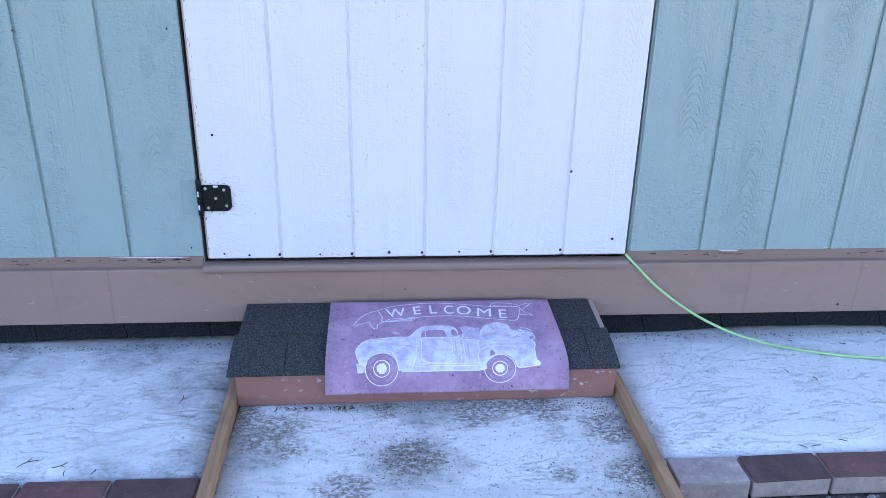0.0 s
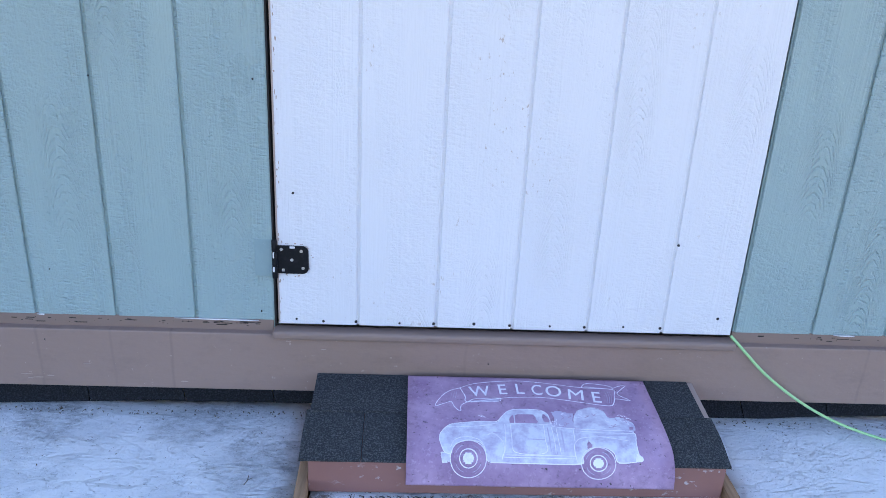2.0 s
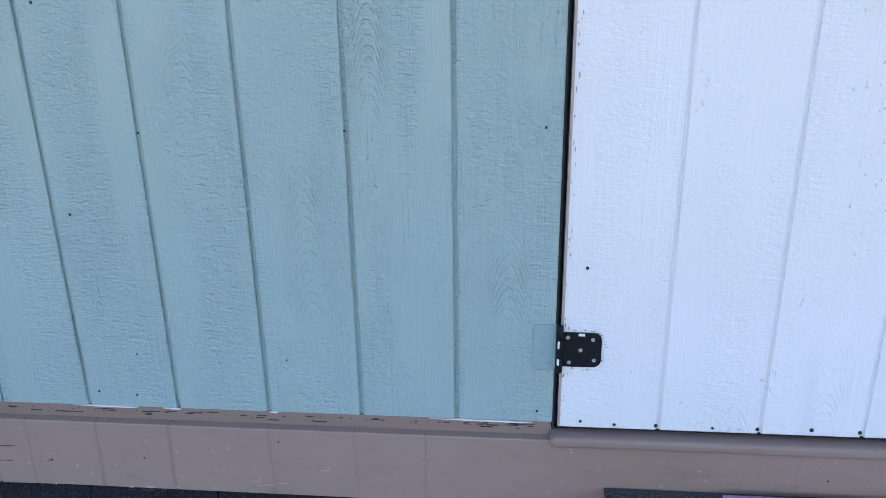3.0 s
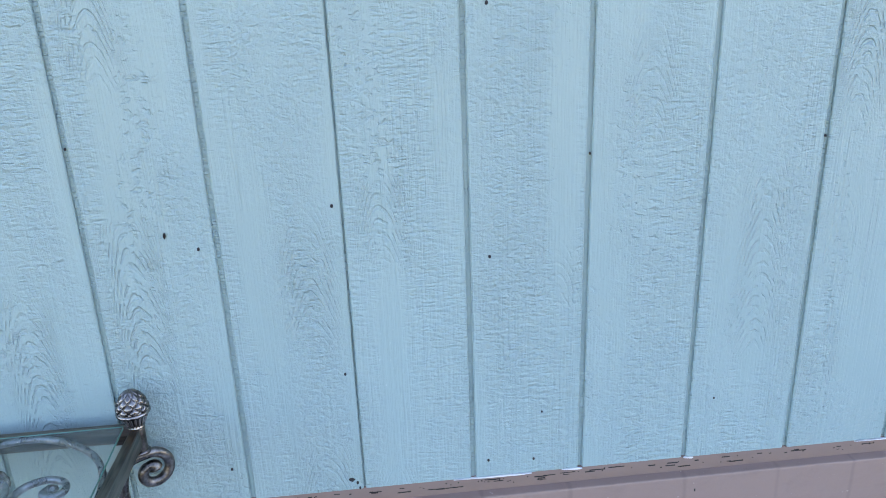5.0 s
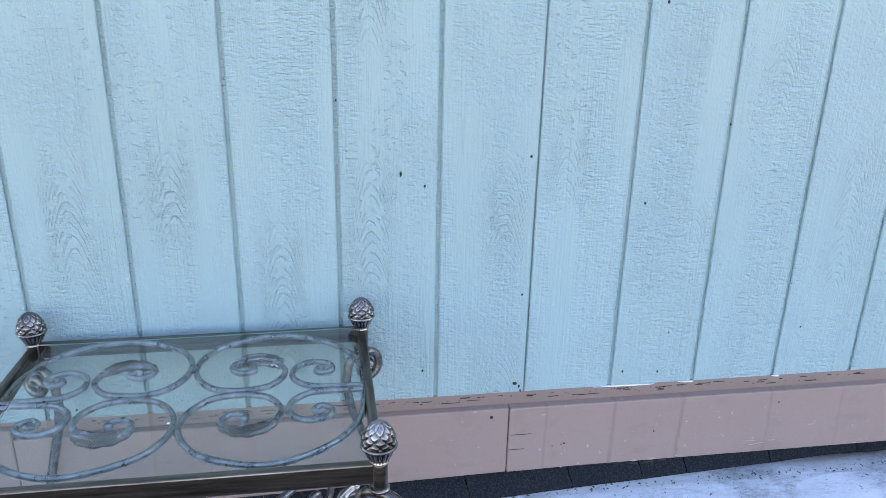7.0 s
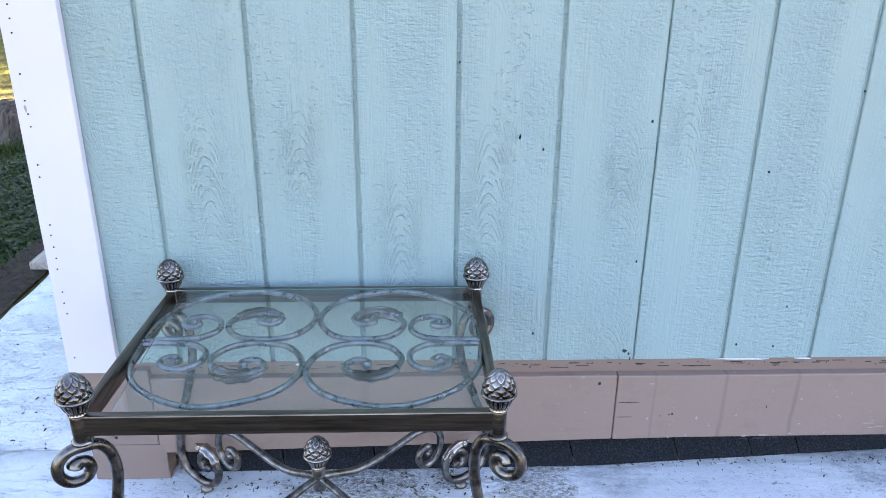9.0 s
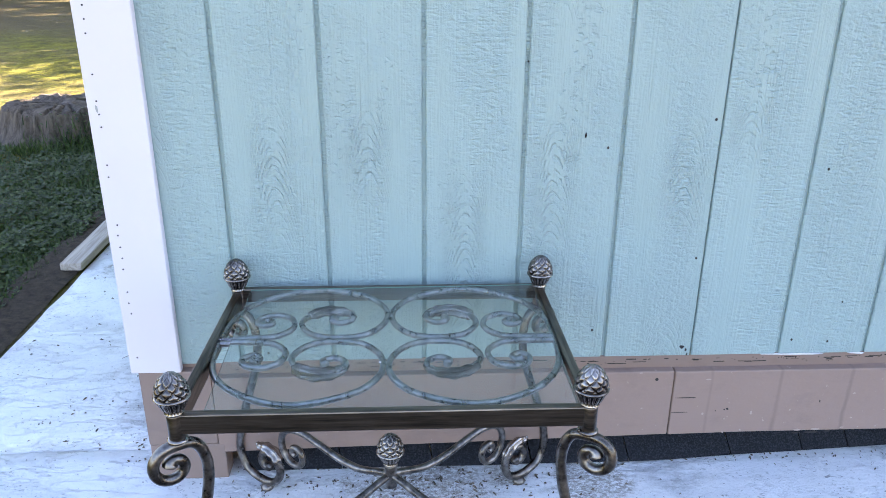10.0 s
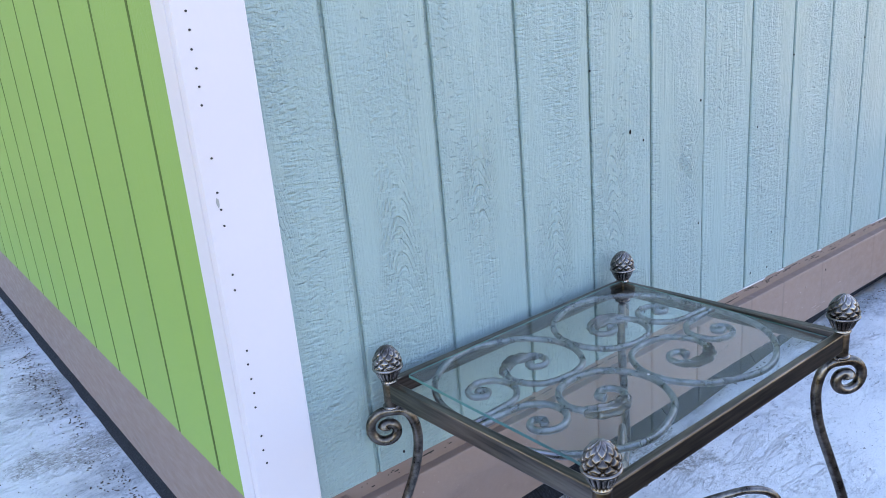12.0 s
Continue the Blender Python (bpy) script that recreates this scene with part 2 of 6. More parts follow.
SLAB_PATH = concrete("dirty_washed_concrete", (0.82, 0.83, 0.84), (0.93, 0.93, 0.93), (0.15, 0.13, 0.105), 0.58, 1.3,
                     ((0.22, -0.44, 0.11), (0.57, -0.55, 0.085), (0.75, -0.345, 0.10), (0.90, -0.35, 0.09), (1.06, -0.45, 0.08), (1.08, -0.62, 0.07), (0.50, -0.34, 0.05), (0.15, -0.36, 0.05), (0.42, -0.66, 0.08), (0.93, -0.62, 0.04)),
                     ((0.42, -0.43, 0.16), (0.80, -0.52, 0.22), (0.33, -0.62, 0.12)),
                     ((0.62, -0.35, 0.09), (0.18, -0.52, 0.10), (0.58, -0.56, 0.12)))
SLAB_SIDE = concrete("side_walk_concrete", (0.76, 0.77, 0.79), (0.92, 0.92, 0.93), (0.24, 0.22, 0.20), 0.53, 1.0, ((-2.97, 2.32, 0.07), (-2.82, 2.26, 0.09), (-2.68, 2.18, 0.08), (-2.99, 1.27, 0.07), (-2.85, 1.22, 0.09), (-2.70, 1.14, 0.08), (-2.56, 0.6, 0.12), (-2.55, 1.1, 0.12), (-2.56, 1.7, 0.12), (-2.6, 2.4, 0.2), (-2.8, 3.2, 0.2)), ((-2.85, 0.2, 0.3), (-2.9, 1.0, 0.3), (-2.8, -0.3, 0.3)), ((-2.58, 0.3, 0.10), (-2.57, 0.9, 0.10), (-2.6, 1.5, 0.12), (-2.62, 2.2, 0.14)))

k = Mat("asphalt_shingle", rough=0.95, spec=0.3)
k.jitter(3.0)
g = k.cells((420, 420, 420)).outputs["Color"]
sp = k.noise((260, 260, 260), 2, 0.6)
c = k.mix(k.ramp(sp, 0.45, 0.7), (0.018, 0.020, 0.022), (0.115, 0.12, 0.125))
c = k.mix(k.math("MULTIPLY", k.noise((9, 9, 9), 4), 0.5), c, (0.05, 0.052, 0.055))
SHINGLE = k.colour(c).bump(sp, 0.003, 1.0).m

k = Mat("tar_paper_and_groove_shade", rough=0.8, spec=0.3)
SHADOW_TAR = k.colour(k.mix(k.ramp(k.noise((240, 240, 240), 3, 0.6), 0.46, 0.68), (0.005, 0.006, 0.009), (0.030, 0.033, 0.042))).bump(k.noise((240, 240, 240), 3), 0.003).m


def timber(name, base, dark, scale=(8, 3, 60)):
    k = Mat(name, rough=0.7, spec=0.3)
    k.jitter(11.0)
    gr = k.noise(scale, 5, 0.6, 1.2)
    stain = k.noise((5, 5, 5), 5, 0.6)
    c = k.mix(k.ramp(gr, 0.35, 0.7), base, dark)
    c = k.mix(k.math("MULTIPLY", k.ramp(stain, 0.55, 0.75), 0.5), c, tuple(v * 0.5 for v in dark))
    return k.colour(c).bump(gr, 0.003).m


LUMBER = timber("raw_pine_lumber", (0.42, 0.255, 0.145), (0.27, 0.16, 0.09), (70, 3, 70))
PLANK = timber("weathered_plank", (0.50, 0.43, 0.38), (0.29, 0.235, 0.20), (60, 3, 60))
FENCE_WOOD = timber("cedar_fence", (0.30, 0.195, 0.11), (0.20, 0.125, 0.07), (6, 6, 1.5))
BARK = timber("tree_bark", (0.022, 0.015, 0.012), (0.008, 0.006, 0.005), (9, 9, 1.6))


def leaf_paint(name, a, b):
    k = Mat(name, rough=0.5, spec=0.4)
    r = k.t.nodes.new("ShaderNodeNewGeometry").outputs["Random Per Island"]
    k.colour(k.mix(r, a, b))
    k.b.inputs["Transmission Weight"].default_value = 0.0
    tl = k.node("ShaderNodeBsdfTranslucent", Color=k.mix(r, tuple(v * 1.6 for v in a), tuple(v * 1.6 for v in b)))
    mx = k.node("ShaderNodeMixShader", Fac=0.35)
    k.t.links.new(k.b.outputs[0], mx.inputs[1])
    k.t.links.new(tl.outputs[0], mx.inputs[2])
    k.t.links.new(mx.outputs[0], k.t.nodes["Material Output"].inputs["Surface"])
    return k.m


LEAF = leaf_paint("broad_leaf", (0.03, 0.055, 0.012), (0.07, 0.10, 0.02))
# yellow-green leaves, brightened: the sunlight on them is put into the colour
LEAF_BRIGHT = leaf_paint("sunlit_leaf", (0.10, 0.145, 0.018), (0.23, 0.25, 0.038))
BLADE = leaf_paint("grass_blade", (0.018, 0.036, 0.010), (0.080, 0.120, 0.030))

k = Mat("lawn", rough=0.9, spec=0.2)
big = k.noise((0.35, 0.35, 0.35), 5, 0.6)
mid = k.noise((5, 5, 5), 6, 0.7)
fine = k.noise((26, 26, 26), 6, 0.75)
c = k.mix(k.ramp(mid, 0.35, 0.65), (0.090, 0.082, 0.014), (0.30, 0.275, 0.026))
c = k.mix(k.ramp(big, 0.42, 0.62), c, (0.155, 0.115, 0.058))
# browner far lawn: dry ground, with the trees' shade also put into the colour
far = k.ramp(k.math("ADD", k.node("ShaderNodeSeparateXYZ", Vector=k.co).outputs[1], k.math("MULTIPLY", mid, 3.0)), 9.5, 12.5)
c = k.mix(k.math("MULTIPLY", far, k.ramp(big, 0.30, 0.60, 0.9, 0.55)), c, (0.128, 0.088, 0.050))
c = k.mix(k.math("MULTIPLY", k.ramp(fine, 0.47, 0.62), 0.7), c, (0.045, 0.038, 0.016))
LAWN = k.colour(c).bump(k.math("ADD", mid, fine), 0.05, 1.0).m

k = Mat("bare_soil", rough=0.95, spec=0.2)
n1 = k.noise((30, 30, 30), 6, 0.7)
SOIL = k.colour(k.mix(k.ramp(n1, 0.35, 0.7), (0.035, 0.026, 0.020), (0.095, 0.070, 0.053))).bump(n1, 0.02).m
k = Mat("gravel_bed", rough=0.95, spec=0.2)
n1 = k.noise((70, 70, 70), 5, 0.7)
GRAVEL = k.colour(k.mix(k.ramp(n1, 0.35, 0.7), (0.075, 0.068, 0.060), (0.18, 0.16, 0.145))).bump(n1, 0.012).m


def brick_paint(name, a, b):
    k = Mat(name, rough=0.8, spec=0.3)
    k.jitter(5.0)
    n1 = k.noise((13, 13, 13), 6, 0.65)
    n2 = k.noise((110, 110, 110), 3, 0.6)
    n3 = k.noise((45, 45, 45), 6, 0.75)
    c = k.mix(k.ramp(n1, 0.38, 0.62), a, b)
    c = k.mix(k.math("MULTIPLY", k.ramp(n3, 0.54, 0.70), 0.45), c, tuple(min(1, v * 1.7 + 0.03) for v in a))
    c = k.mix(k.math("MULTIPLY", k.ramp(n3, 0.44, 0.34), 0.5), c, tuple(v * 0.5 for v in b))
    return k.colour(c).bump(k.math("ADD", k.math("ADD", n1, k.math("MULTIPLY", n3, 0.5)), k.math("MULTIPLY", n2, 0.4)), 0.005).m


BRICKS = [brick_paint("pinkish_grey_brick", (0.42, 0.34, 0.33), (0.32, 0.26, 0.26)), brick_paint("maroon_brick", (0.085, 0.05, 0.055), (0.14, 0.085, 0.085)), brick_paint("red_brown_brick", (0.18, 0.095, 0.088), (0.13, 0.07, 0.066))]
BRICK_SIDE = brick_paint("beige_masonry_paint", (0.42, 0.34, 0.30), (0.34, 0.27, 0.25))

k = Mat("antique_bronze", rough=0.3, metal=1.0)
w = k.noise((40, 40, 40), 5, 0.65)
w2 = k.noise((7, 7, 7), 3)
c = k.mix(k.ramp(w, 0.42, 0.68), (0.09, 0.079, 0.070), (0.31, 0.280, 0.255))
c = k.mix(k.math("MULTIPLY", k.ramp(w2, 0.5, 0.65), 0.25), c, (0.17, 0.13, 0.09))
BRONZE = k.colour(c).rough(k.ramp(w, 0.3, 0.7, 0.24, 0.38)).bump(w, 0.0012, 0.5).m


# lighter copy of the bronze: the sky's sheen on the scrolls is in its colour
k = Mat("skylit_bronze", rough=0.3, metal=1.0)
w = k.noise((45, 45, 45), 5, 0.65)
SKYLIT_BRONZE = k.colour(k.mix(k.ramp(w, 0.38, 0.66), (0.20, 0.19, 0.185), (0.44, 0.425, 0.41))).rough(k.ramp(w, 0.3, 0.7, 0.24, 0.36)).bump(w, 0.0012, 0.5).m


def brushed(name, scale):
    k = Mat(name, rough=0.3, metal=1.0)
    w = k.noise(scale, 5, 0.65)
    return k.colour(k.mix(k.ramp(w, 0.35, 0.7), (0.07, 0.059, 0.050), (0.25, 0.207, 0.168))).bump(w, 0.001, 0.5).m


RAIL_METAL = brushed("brushed_bronze", (5, 90, 90))
RAIL_METAL_SIDE = brushed("brushed_bronze_side", (90, 5, 90))
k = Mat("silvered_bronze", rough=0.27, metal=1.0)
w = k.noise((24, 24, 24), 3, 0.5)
# pointiness turns the creases nearly black; ridges keep the paler bronze
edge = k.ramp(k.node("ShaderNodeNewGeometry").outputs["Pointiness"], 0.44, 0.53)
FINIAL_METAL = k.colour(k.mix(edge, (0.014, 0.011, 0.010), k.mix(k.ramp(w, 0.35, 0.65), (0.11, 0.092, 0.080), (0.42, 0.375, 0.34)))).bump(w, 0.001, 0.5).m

k = Mat("table_glass", rough=0.0, spec=0.5)
# grey tint also carries the shade below the table, since the pane casts none
k.colour((0.83, 0.875, 0.885))
k.b.inputs["Transmission Weight"].default_value = 1.0
k.b.inputs["IOR"].default_value = 1.5
GLASS = k.m
k = Mat("window_glass", rough=0.05)
WINDOW = k.colour((0.03, 0.035, 0.04)).m
k = Mat("black_hinge_paint", rough=0.5, spec=0.2)
BLACK = k.colour(k.mix(k.ramp(k.noise((120, 120, 120), 3), 0.5, 0.8), (0.006, 0.007, 0.009), (0.018, 0.018, 0.020))).m
k = Mat("bare_steel", rough=0.35, metal=0.9)
STEEL = k.colour((0.62, 0.62, 0.62)).m
k = Mat("nail_hole", rough=0.9)
DARK = k.colour((0.03, 0.026, 0.024)).m
k = Mat("painted_steel", rough=0.45)
TEAL_PLATE = k.colour(k.mix(k.noise((60, 60, 60), 3), (0.235, 0.325, 0.325), (0.275, 0.37, 0.365))).m
k = Mat("chipped_white", rough=0.7)
BARE_WHITE = k.colour(k.mix(k.noise((80, 80, 80), 4), (0.66, 0.63, 0.62), (0.82, 0.80, 0.80))).m
# darker green for the board edges inside the side wall's grooves
k = Mat("dark_groove_green", rough=0.9)
GROOVE_DARK = k.colour(k.mix(k.noise((40, 40, 9), 4), (0.07, 0.11, 0.03), (0.14, 0.21, 0.055))).m
k = Mat("glass_edge", rough=0.15)
GLASS_EDGE = k.colour((0.14, 0.30, 0.26)).m
k = Mat("lime_cord", rough=0.5)
CORD = k.colour(k.mix(k.noise((40, 40, 40), 3), (0.32, 0.60, 0.24), (0.42, 0.68, 0.32))).m

k = Mat("mauve_mat", rough=0.62, spec=0.35)
n1 = k.noise((9, 9, 9), 5, 0.62)
n2 = k.noise((60, 60, 60), 4, 0.65)
c = k.mix(k.ramp(n1, 0.34, 0.66), (0.30, 0.18, 0.295), (0.47, 0.315, 0.445))
c = k.mix(k.math("MULTIPLY", k.ramp(k.noise((26, 26, 26), 6, 0.72), 0.53, 0.68), 0.45), c, (0.235, 0.15, 0.225))
c = k.mix(k.math("MULTIPLY", k.ramp(n2, 0.56, 0.68), 0.5), c, (0.17, 0.11, 0.165))
c = k.mix(k.math("MULTIPLY", k.ramp(k.noise((95, 95, 95), 5, 0.7), 0.57, 0.68), 0.45), c, (0.62, 0.46, 0.60))
c = k.mix(k.ramp(k.noise((120, 120, 120), 2, 0.5), 0.70, 0.74), c, (0.07, 0.05, 0.06))
MAT_RUBBER = k.colour(c).bump(n2, 0.0012, 0.5).m
k = Mat("chalk_white_print", rough=0.7)
n1 = k.noise((34, 34, 34), 5, 0.68)
PRINT = k.colour(k.mix(k.ramp(n1, 0.5, 0.8), (0.86, 0.83, 0.90), (0.62, 0.54, 0.68))).m
k = Mat("pale_body_print", rough=0.7)
n1 = k.noise((24, 24, 24), 6, 0.7)
PRINT_BODY = k.colour(k.mix(k.ramp(n1, 0.42, 0.64), (0.70, 0.70, 0.77), (0.46, 0.40, 0.54))).m
k = Mat("dim_print", rough=0.7)
PRINT_DIM = k.colour(k.mix(k.noise((30, 30, 30), 5, 0.7), (0.45, 0.38, 0.54), (0.56, 0.52, 0.64))).m
k = Mat("stump_wood", rough=0.9, spec=0.2)
n1 = k.noise((22, 22, 6), 6, 0.7, 0.6)
STUMP = k.colour(k.mix(k.ramp(n1, 0.35, 0.7), (0.055, 0.042, 0.035), (0.21, 0.17, 0.142))).bump(n1, 0.03).m
k = Mat("house_brick", rough=0.85)
HOUSE = k.colour(k.mix(k.noise((4, 4, 14), 4), (0.40, 0.20, 0.12), (0.30, 0.15, 0.10))).m
k = Mat("roof_shingles", rough=0.9)
ROOF = k.colour(k.mix(k.noise((6, 6, 6), 5), (0.10, 0.095, 0.09), (0.18, 0.17, 0.16))).m
k = Mat("galvanised_pipe", rough=0.45, metal=0.3)
PIPE = k.colour(k.mix(k.noise((12, 12, 12), 3), (0.26, 0.26, 0.25), (0.42, 0.42, 0.41))).m
k = Mat("dry_litter", rough=0.9)
LITTER = k.colour(k.mix(k.t.nodes.new("ShaderNodeNewGeometry").outputs["Random Per Island"], (0.05, 0.04, 0.03), (0.17, 0.13, 0.09))).m


# ---- mesh helpers ----
def finish(name, bm, material, smooth=False):
    me = bpy.data.meshes.new(name)
    bmesh.ops.recalc_face_normals(bm, faces=bm.faces)
    if smooth:
        for f in bm.faces:
            f.smooth = True
    bm.to_mesh(me)
    bm.free()
    for m in material if isinstance(material, (list, tuple)) else [material]:
        me.materials.append(m)
    return new(name, me)


def part(name, bm, material, parent, label="", smooth=False):
    ob = finish(name, bm, material, smooth)
    ob.parent = parent
    if label:
        tagged(ob, label)
    return ob


def raw(name, verts, faces, material, parent=None, smooth=False):
    me = bpy.data.meshes.new(name)
    me.from_pydata(verts, [], faces)
    me.materials.append(material)
    if smooth:
        me.polygons.foreach_set("use_smooth", [True] * len(me.polygons))
    me.update()
    ob = new(name, me)
    ob.parent = parent
    return ob


def thing(name, label, category, at=(0, 0, 0), group="", kind=""):
    ob = new(name)
    ob.empty_display_size = 0.1
    ob.matrix_world = Matrix.Translation(at)
    return tagged(ob, label, category, group, kind)


def box(x0, x1, y0, y1, z0, z1, bevel=0.0, segs=1, bm=None):
    bm = bm or bmesh.new()
    r = bmesh.ops.create_cube(bm, size=1.0, matrix=Matrix.Translation(((x0 + x1) / 2, (y0 + y1) / 2, (z0 + z1) / 2)) @ Matrix.Diagonal((x1 - x0, y1 - y0, z1 - z0, 1)))
    if bevel:
        es = list({e for v in r["verts"] for e in v.link_edges})
        bmesh.ops.bevel(bm, geom=es, offset=bevel, segments=segs, affect="EDGES", profile=0.5)
    return bm


def smooth_path(pts, per=6):
    """A Catmull-Rom line through the points."""
    p = [Vector(q) for q in pts]
    p = [p[0] * 2 - p[1]] + p + [p[-1] * 2 - p[-2]]
    out = []
    for i in range(1, len(p) - 2):
        a, b, c, d = p[i - 1:i + 3]
        for j in range(per):
            t = j / per
            out.append(0.5 * ((2 * b) + (c - a) * t + (2 * a - 5 * b + 4 * c - d) * t * t + (3 * b - a - 3 * c + d) * t ** 3))
    out.append(p[-2])
    return out


def tube(path, radius, sides=10, bm=None, ends=(1.0, 1.0)):
    """A round bar along a path; radius: a number or one for each point; ends: how the ends taper."""
    bm = bm or bmesh.new()
    n = len(path)
    rad = list(radius) if isinstance(radius, (list, tuple)) else [radius] * n
    rad[0] *= ends[0]
    rad[-1] *= ends[1]
    t0 = (path[1] - path[0]).normalized()
    side = t0.orthogonal().normalized()
    rings = []
    for i, q in enumerate(path):
        t = (path[min(i + 1, n - 1)] - path[max(i - 1, 0)]).normalized()
        side = (side - t * side.dot(t)).normalized()
        up = t.cross(side)
        rings.append([bm.verts.new(q + (side * math.cos(a) + up * math.sin(a)) * rad[i]) for a in (2 * math.pi * j / sides for j in range(sides))])
    for a, b in zip(rings, rings[1:]):
        for j in range(sides):
            bm.faces.new((a[j], a[(j + 1) % sides], b[(j + 1) % sides], b[j]))
    bm.faces.new(rings[0][::-1])
    bm.faces.new(rings[-1])
    return bm


def lathe(profile, sides=24, bm=None, wave=None):
    """Spun about z through the (radius, z) profile; wave(angle, z) adds to the radius."""
    bm = bm or bmesh.new()
    rings = []
    for r, z in profile:
        ring = []
        for j in range(sides):
            a = 2 * math.pi * j / sides
            q = r + (wave(a, z) if wave else 0)
            ring.append(bm.verts.new((q * math.cos(a), q * math.sin(a), z)))
        rings.append(ring)
    for a, b in zip(rings, rings[1:]):
        for j in range(sides):
            bm.faces.new((a[j], a[(j + 1) % sides], b[(j + 1) % sides], b[j]))
    bm.faces.new(rings[0][::-1])
    bm.faces.new(rings[-1])
    return bm


def moved(bm, m):
    bmesh.ops.transform(bm, matrix=m, verts=bm.verts)
    return bm


# ---- plan of the place ----
LEFT, RIGHT, BACK, TOP = -2.49, 3.70, 5.52, 2.45       # shed's faces
SIDING = 0.300                                         # foot of the siding
DOOR0, DOOR1, DOOR_TOP = 0.0, 1.217, 2.25
GROOVE = 0.0088


# ---- ground ----
def land(x, y):
    z = -0.065
    if x < -3.05:
        z = -0.012
    if y > 5.9:
        z = -0.012
    if y > 7:
        z -= (y - 7) * 0.043
    if y > 40:
        z -= min(y - 40, 16) * 0.15
    return z


def grid_sheet(name, xs, ys, height, material, smooth=True):
    verts = [(x, y, height(x, y)) for y in ys for x in xs]
    w = len(xs)
    faces = [(j * w + i, j * w + i + 1, (j + 1) * w + i + 1, (j + 1) * w + i) for j in range(len(ys) - 1) for i in range(w - 1)]
    return raw(name, verts, faces, material, None, smooth)


def lawn_height(x, y):
    near = max(0.0, 1 - abs(y - 3) / 9)
    return land(x, y) + (0.012 * noise.noise((x * 2.1, y * 2.1, 0)) + 0.02 * noise.noise((x * 0.6, y * 0.6, 4))) * (near if x < -3.2 else 0) + (0.04 * noise.noise((x * 0.25, y * 0.25, 9)) if y > 8 else 0)


gx = [-600, -200, -80, -40, -25, -18, -14] + [-11 + 0.5 * i for i in range(14)] + [-4 + 0.1 * i for i in range(9)] + [-3.12, -3.04, -2.5, -1, 0.5, 2, 4, 7, 11, 16, 25, 40, 80, 200, 600]
gy = [-600, -200, -60, -25, -12, -6, -3, -1.5, -0.5] + [0.25 * i for i in range(24)] + [5.85, 5.95] + [6.2 + 0.5 * i for i in range(14)] + [13.5 + 1.5 * i for i in range(12)] + [34, 40, 48, 60, 90, 140]
ground = grid_sheet("ground", gx, gy, lawn_height, LAWN)
tagged(ground, "mown lawn, dry and patchy, sloping away behind the shed", "lawn", kind="structure")


def ripple_slab(name, x0, x1, y0, y1, material, label, step=0.06, amp=0.004, thick=0.16, z=0.0, seed=0.0):
    """A concrete slab with a slightly uneven top and worn, wandering edges."""
    nx, ny = max(2, int((x1 - x0) / step)), max(2, int((y1 - y0) / step))
    bm = bmesh.new()
    rows = []
    for j in range(ny + 1):
        row = []
        for i in range(nx + 1):
            x, y = x0 + (x1 - x0) * i / nx, y0 + (y1 - y0) * j / ny
            edge = i in (0, nx) or j in (0, ny)
            w = 0.006 * noise.noise((x * 7 + seed, y * 7, 2.0)) if edge else 0
            zz = z + amp * noise.noise((x * 3.1, y * 3.1, seed)) + amp * 0.6 * noise.noise((x * 11, y * 11, seed)) - (0.004 if edge else 0)
            row.append(bm.verts.new((x + w, y + w, zz)))
        rows.append(row)
    for j in range(ny):
        for i in range(nx):
            bm.faces.new((rows[j][i], rows[j][i + 1], rows[j + 1][i + 1], rows[j + 1][i]))
    rim = [rows[0][i] for i in range(nx + 1)] + [rows[j][nx] for j in range(1, ny + 1)] + [rows[ny][i] for i in range(nx - 1, -1, -1)] + [rows[j][0] for j in range(ny - 1, 0, -1)]
    low = [bm.verts.new((v.co.x, v.co.y, z - thick)) for v in rim]
    for i in range(len(rim)):
        a = (i + 1) % len(rim)
        bm.faces.new((rim[a], rim[i], low[i], low[a]))
    bm.faces.new(low)
    ob = finish(name, bm, material, True)
    return tagged(ob, label, "pavement", kind="structure")


ripple_slab("pavement", -3.12, 0.082, -0.585, 0.10, SLAB, "whitewashed concrete apron in front of the shed", seed=1.0)
ripple_slab("pavement", 1.172, 4.2, -0.575, 0.10, SLAB, "whitewashed concrete apron beside the step", seed=2.0)
ripple_slab("pavement", 0.118, 1.136, -1.55, 0.06, SLAB_PATH, "dirt-stained concrete path up to the step", seed=3.0)
ripple_slab("pavement", -3.12, -2.40, 0.103, 5.62, SLAB_SIDE, "concrete walk along the green side wall", step=0.08, amp=0.008, seed=4.0)


# ---- shed ----
def board(x0, x1, z0, z1, material, parent, front=0.0, depth=0.012, along="x", edge=None):
    """One raised strip of grooved siding with eased edges, facing -y, or -x for a side wall."""
    c = 0.0022
    prof = [(x0, front + depth), (x0, front + c), (x0 + c, front), (x1 - c, front), (x1, front + c), (x1, front + depth)]
    bm = bmesh.new()
    rings = [[bm.verts.new((p, q, z) if along == "x" else (q, p, z)) for p, q in prof] for z in (z0, z1)]
    for i in range(len(prof) - 1):
        f = bm.faces.new((rings[0][i], rings[0][i + 1], rings[1][i + 1], rings[1][i]))
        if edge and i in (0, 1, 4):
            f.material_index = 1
    bm.faces.new(rings[0][::-1])
    bm.faces.new(rings[1])
    return part("board", bm, [material, edge] if edge else material, parent)


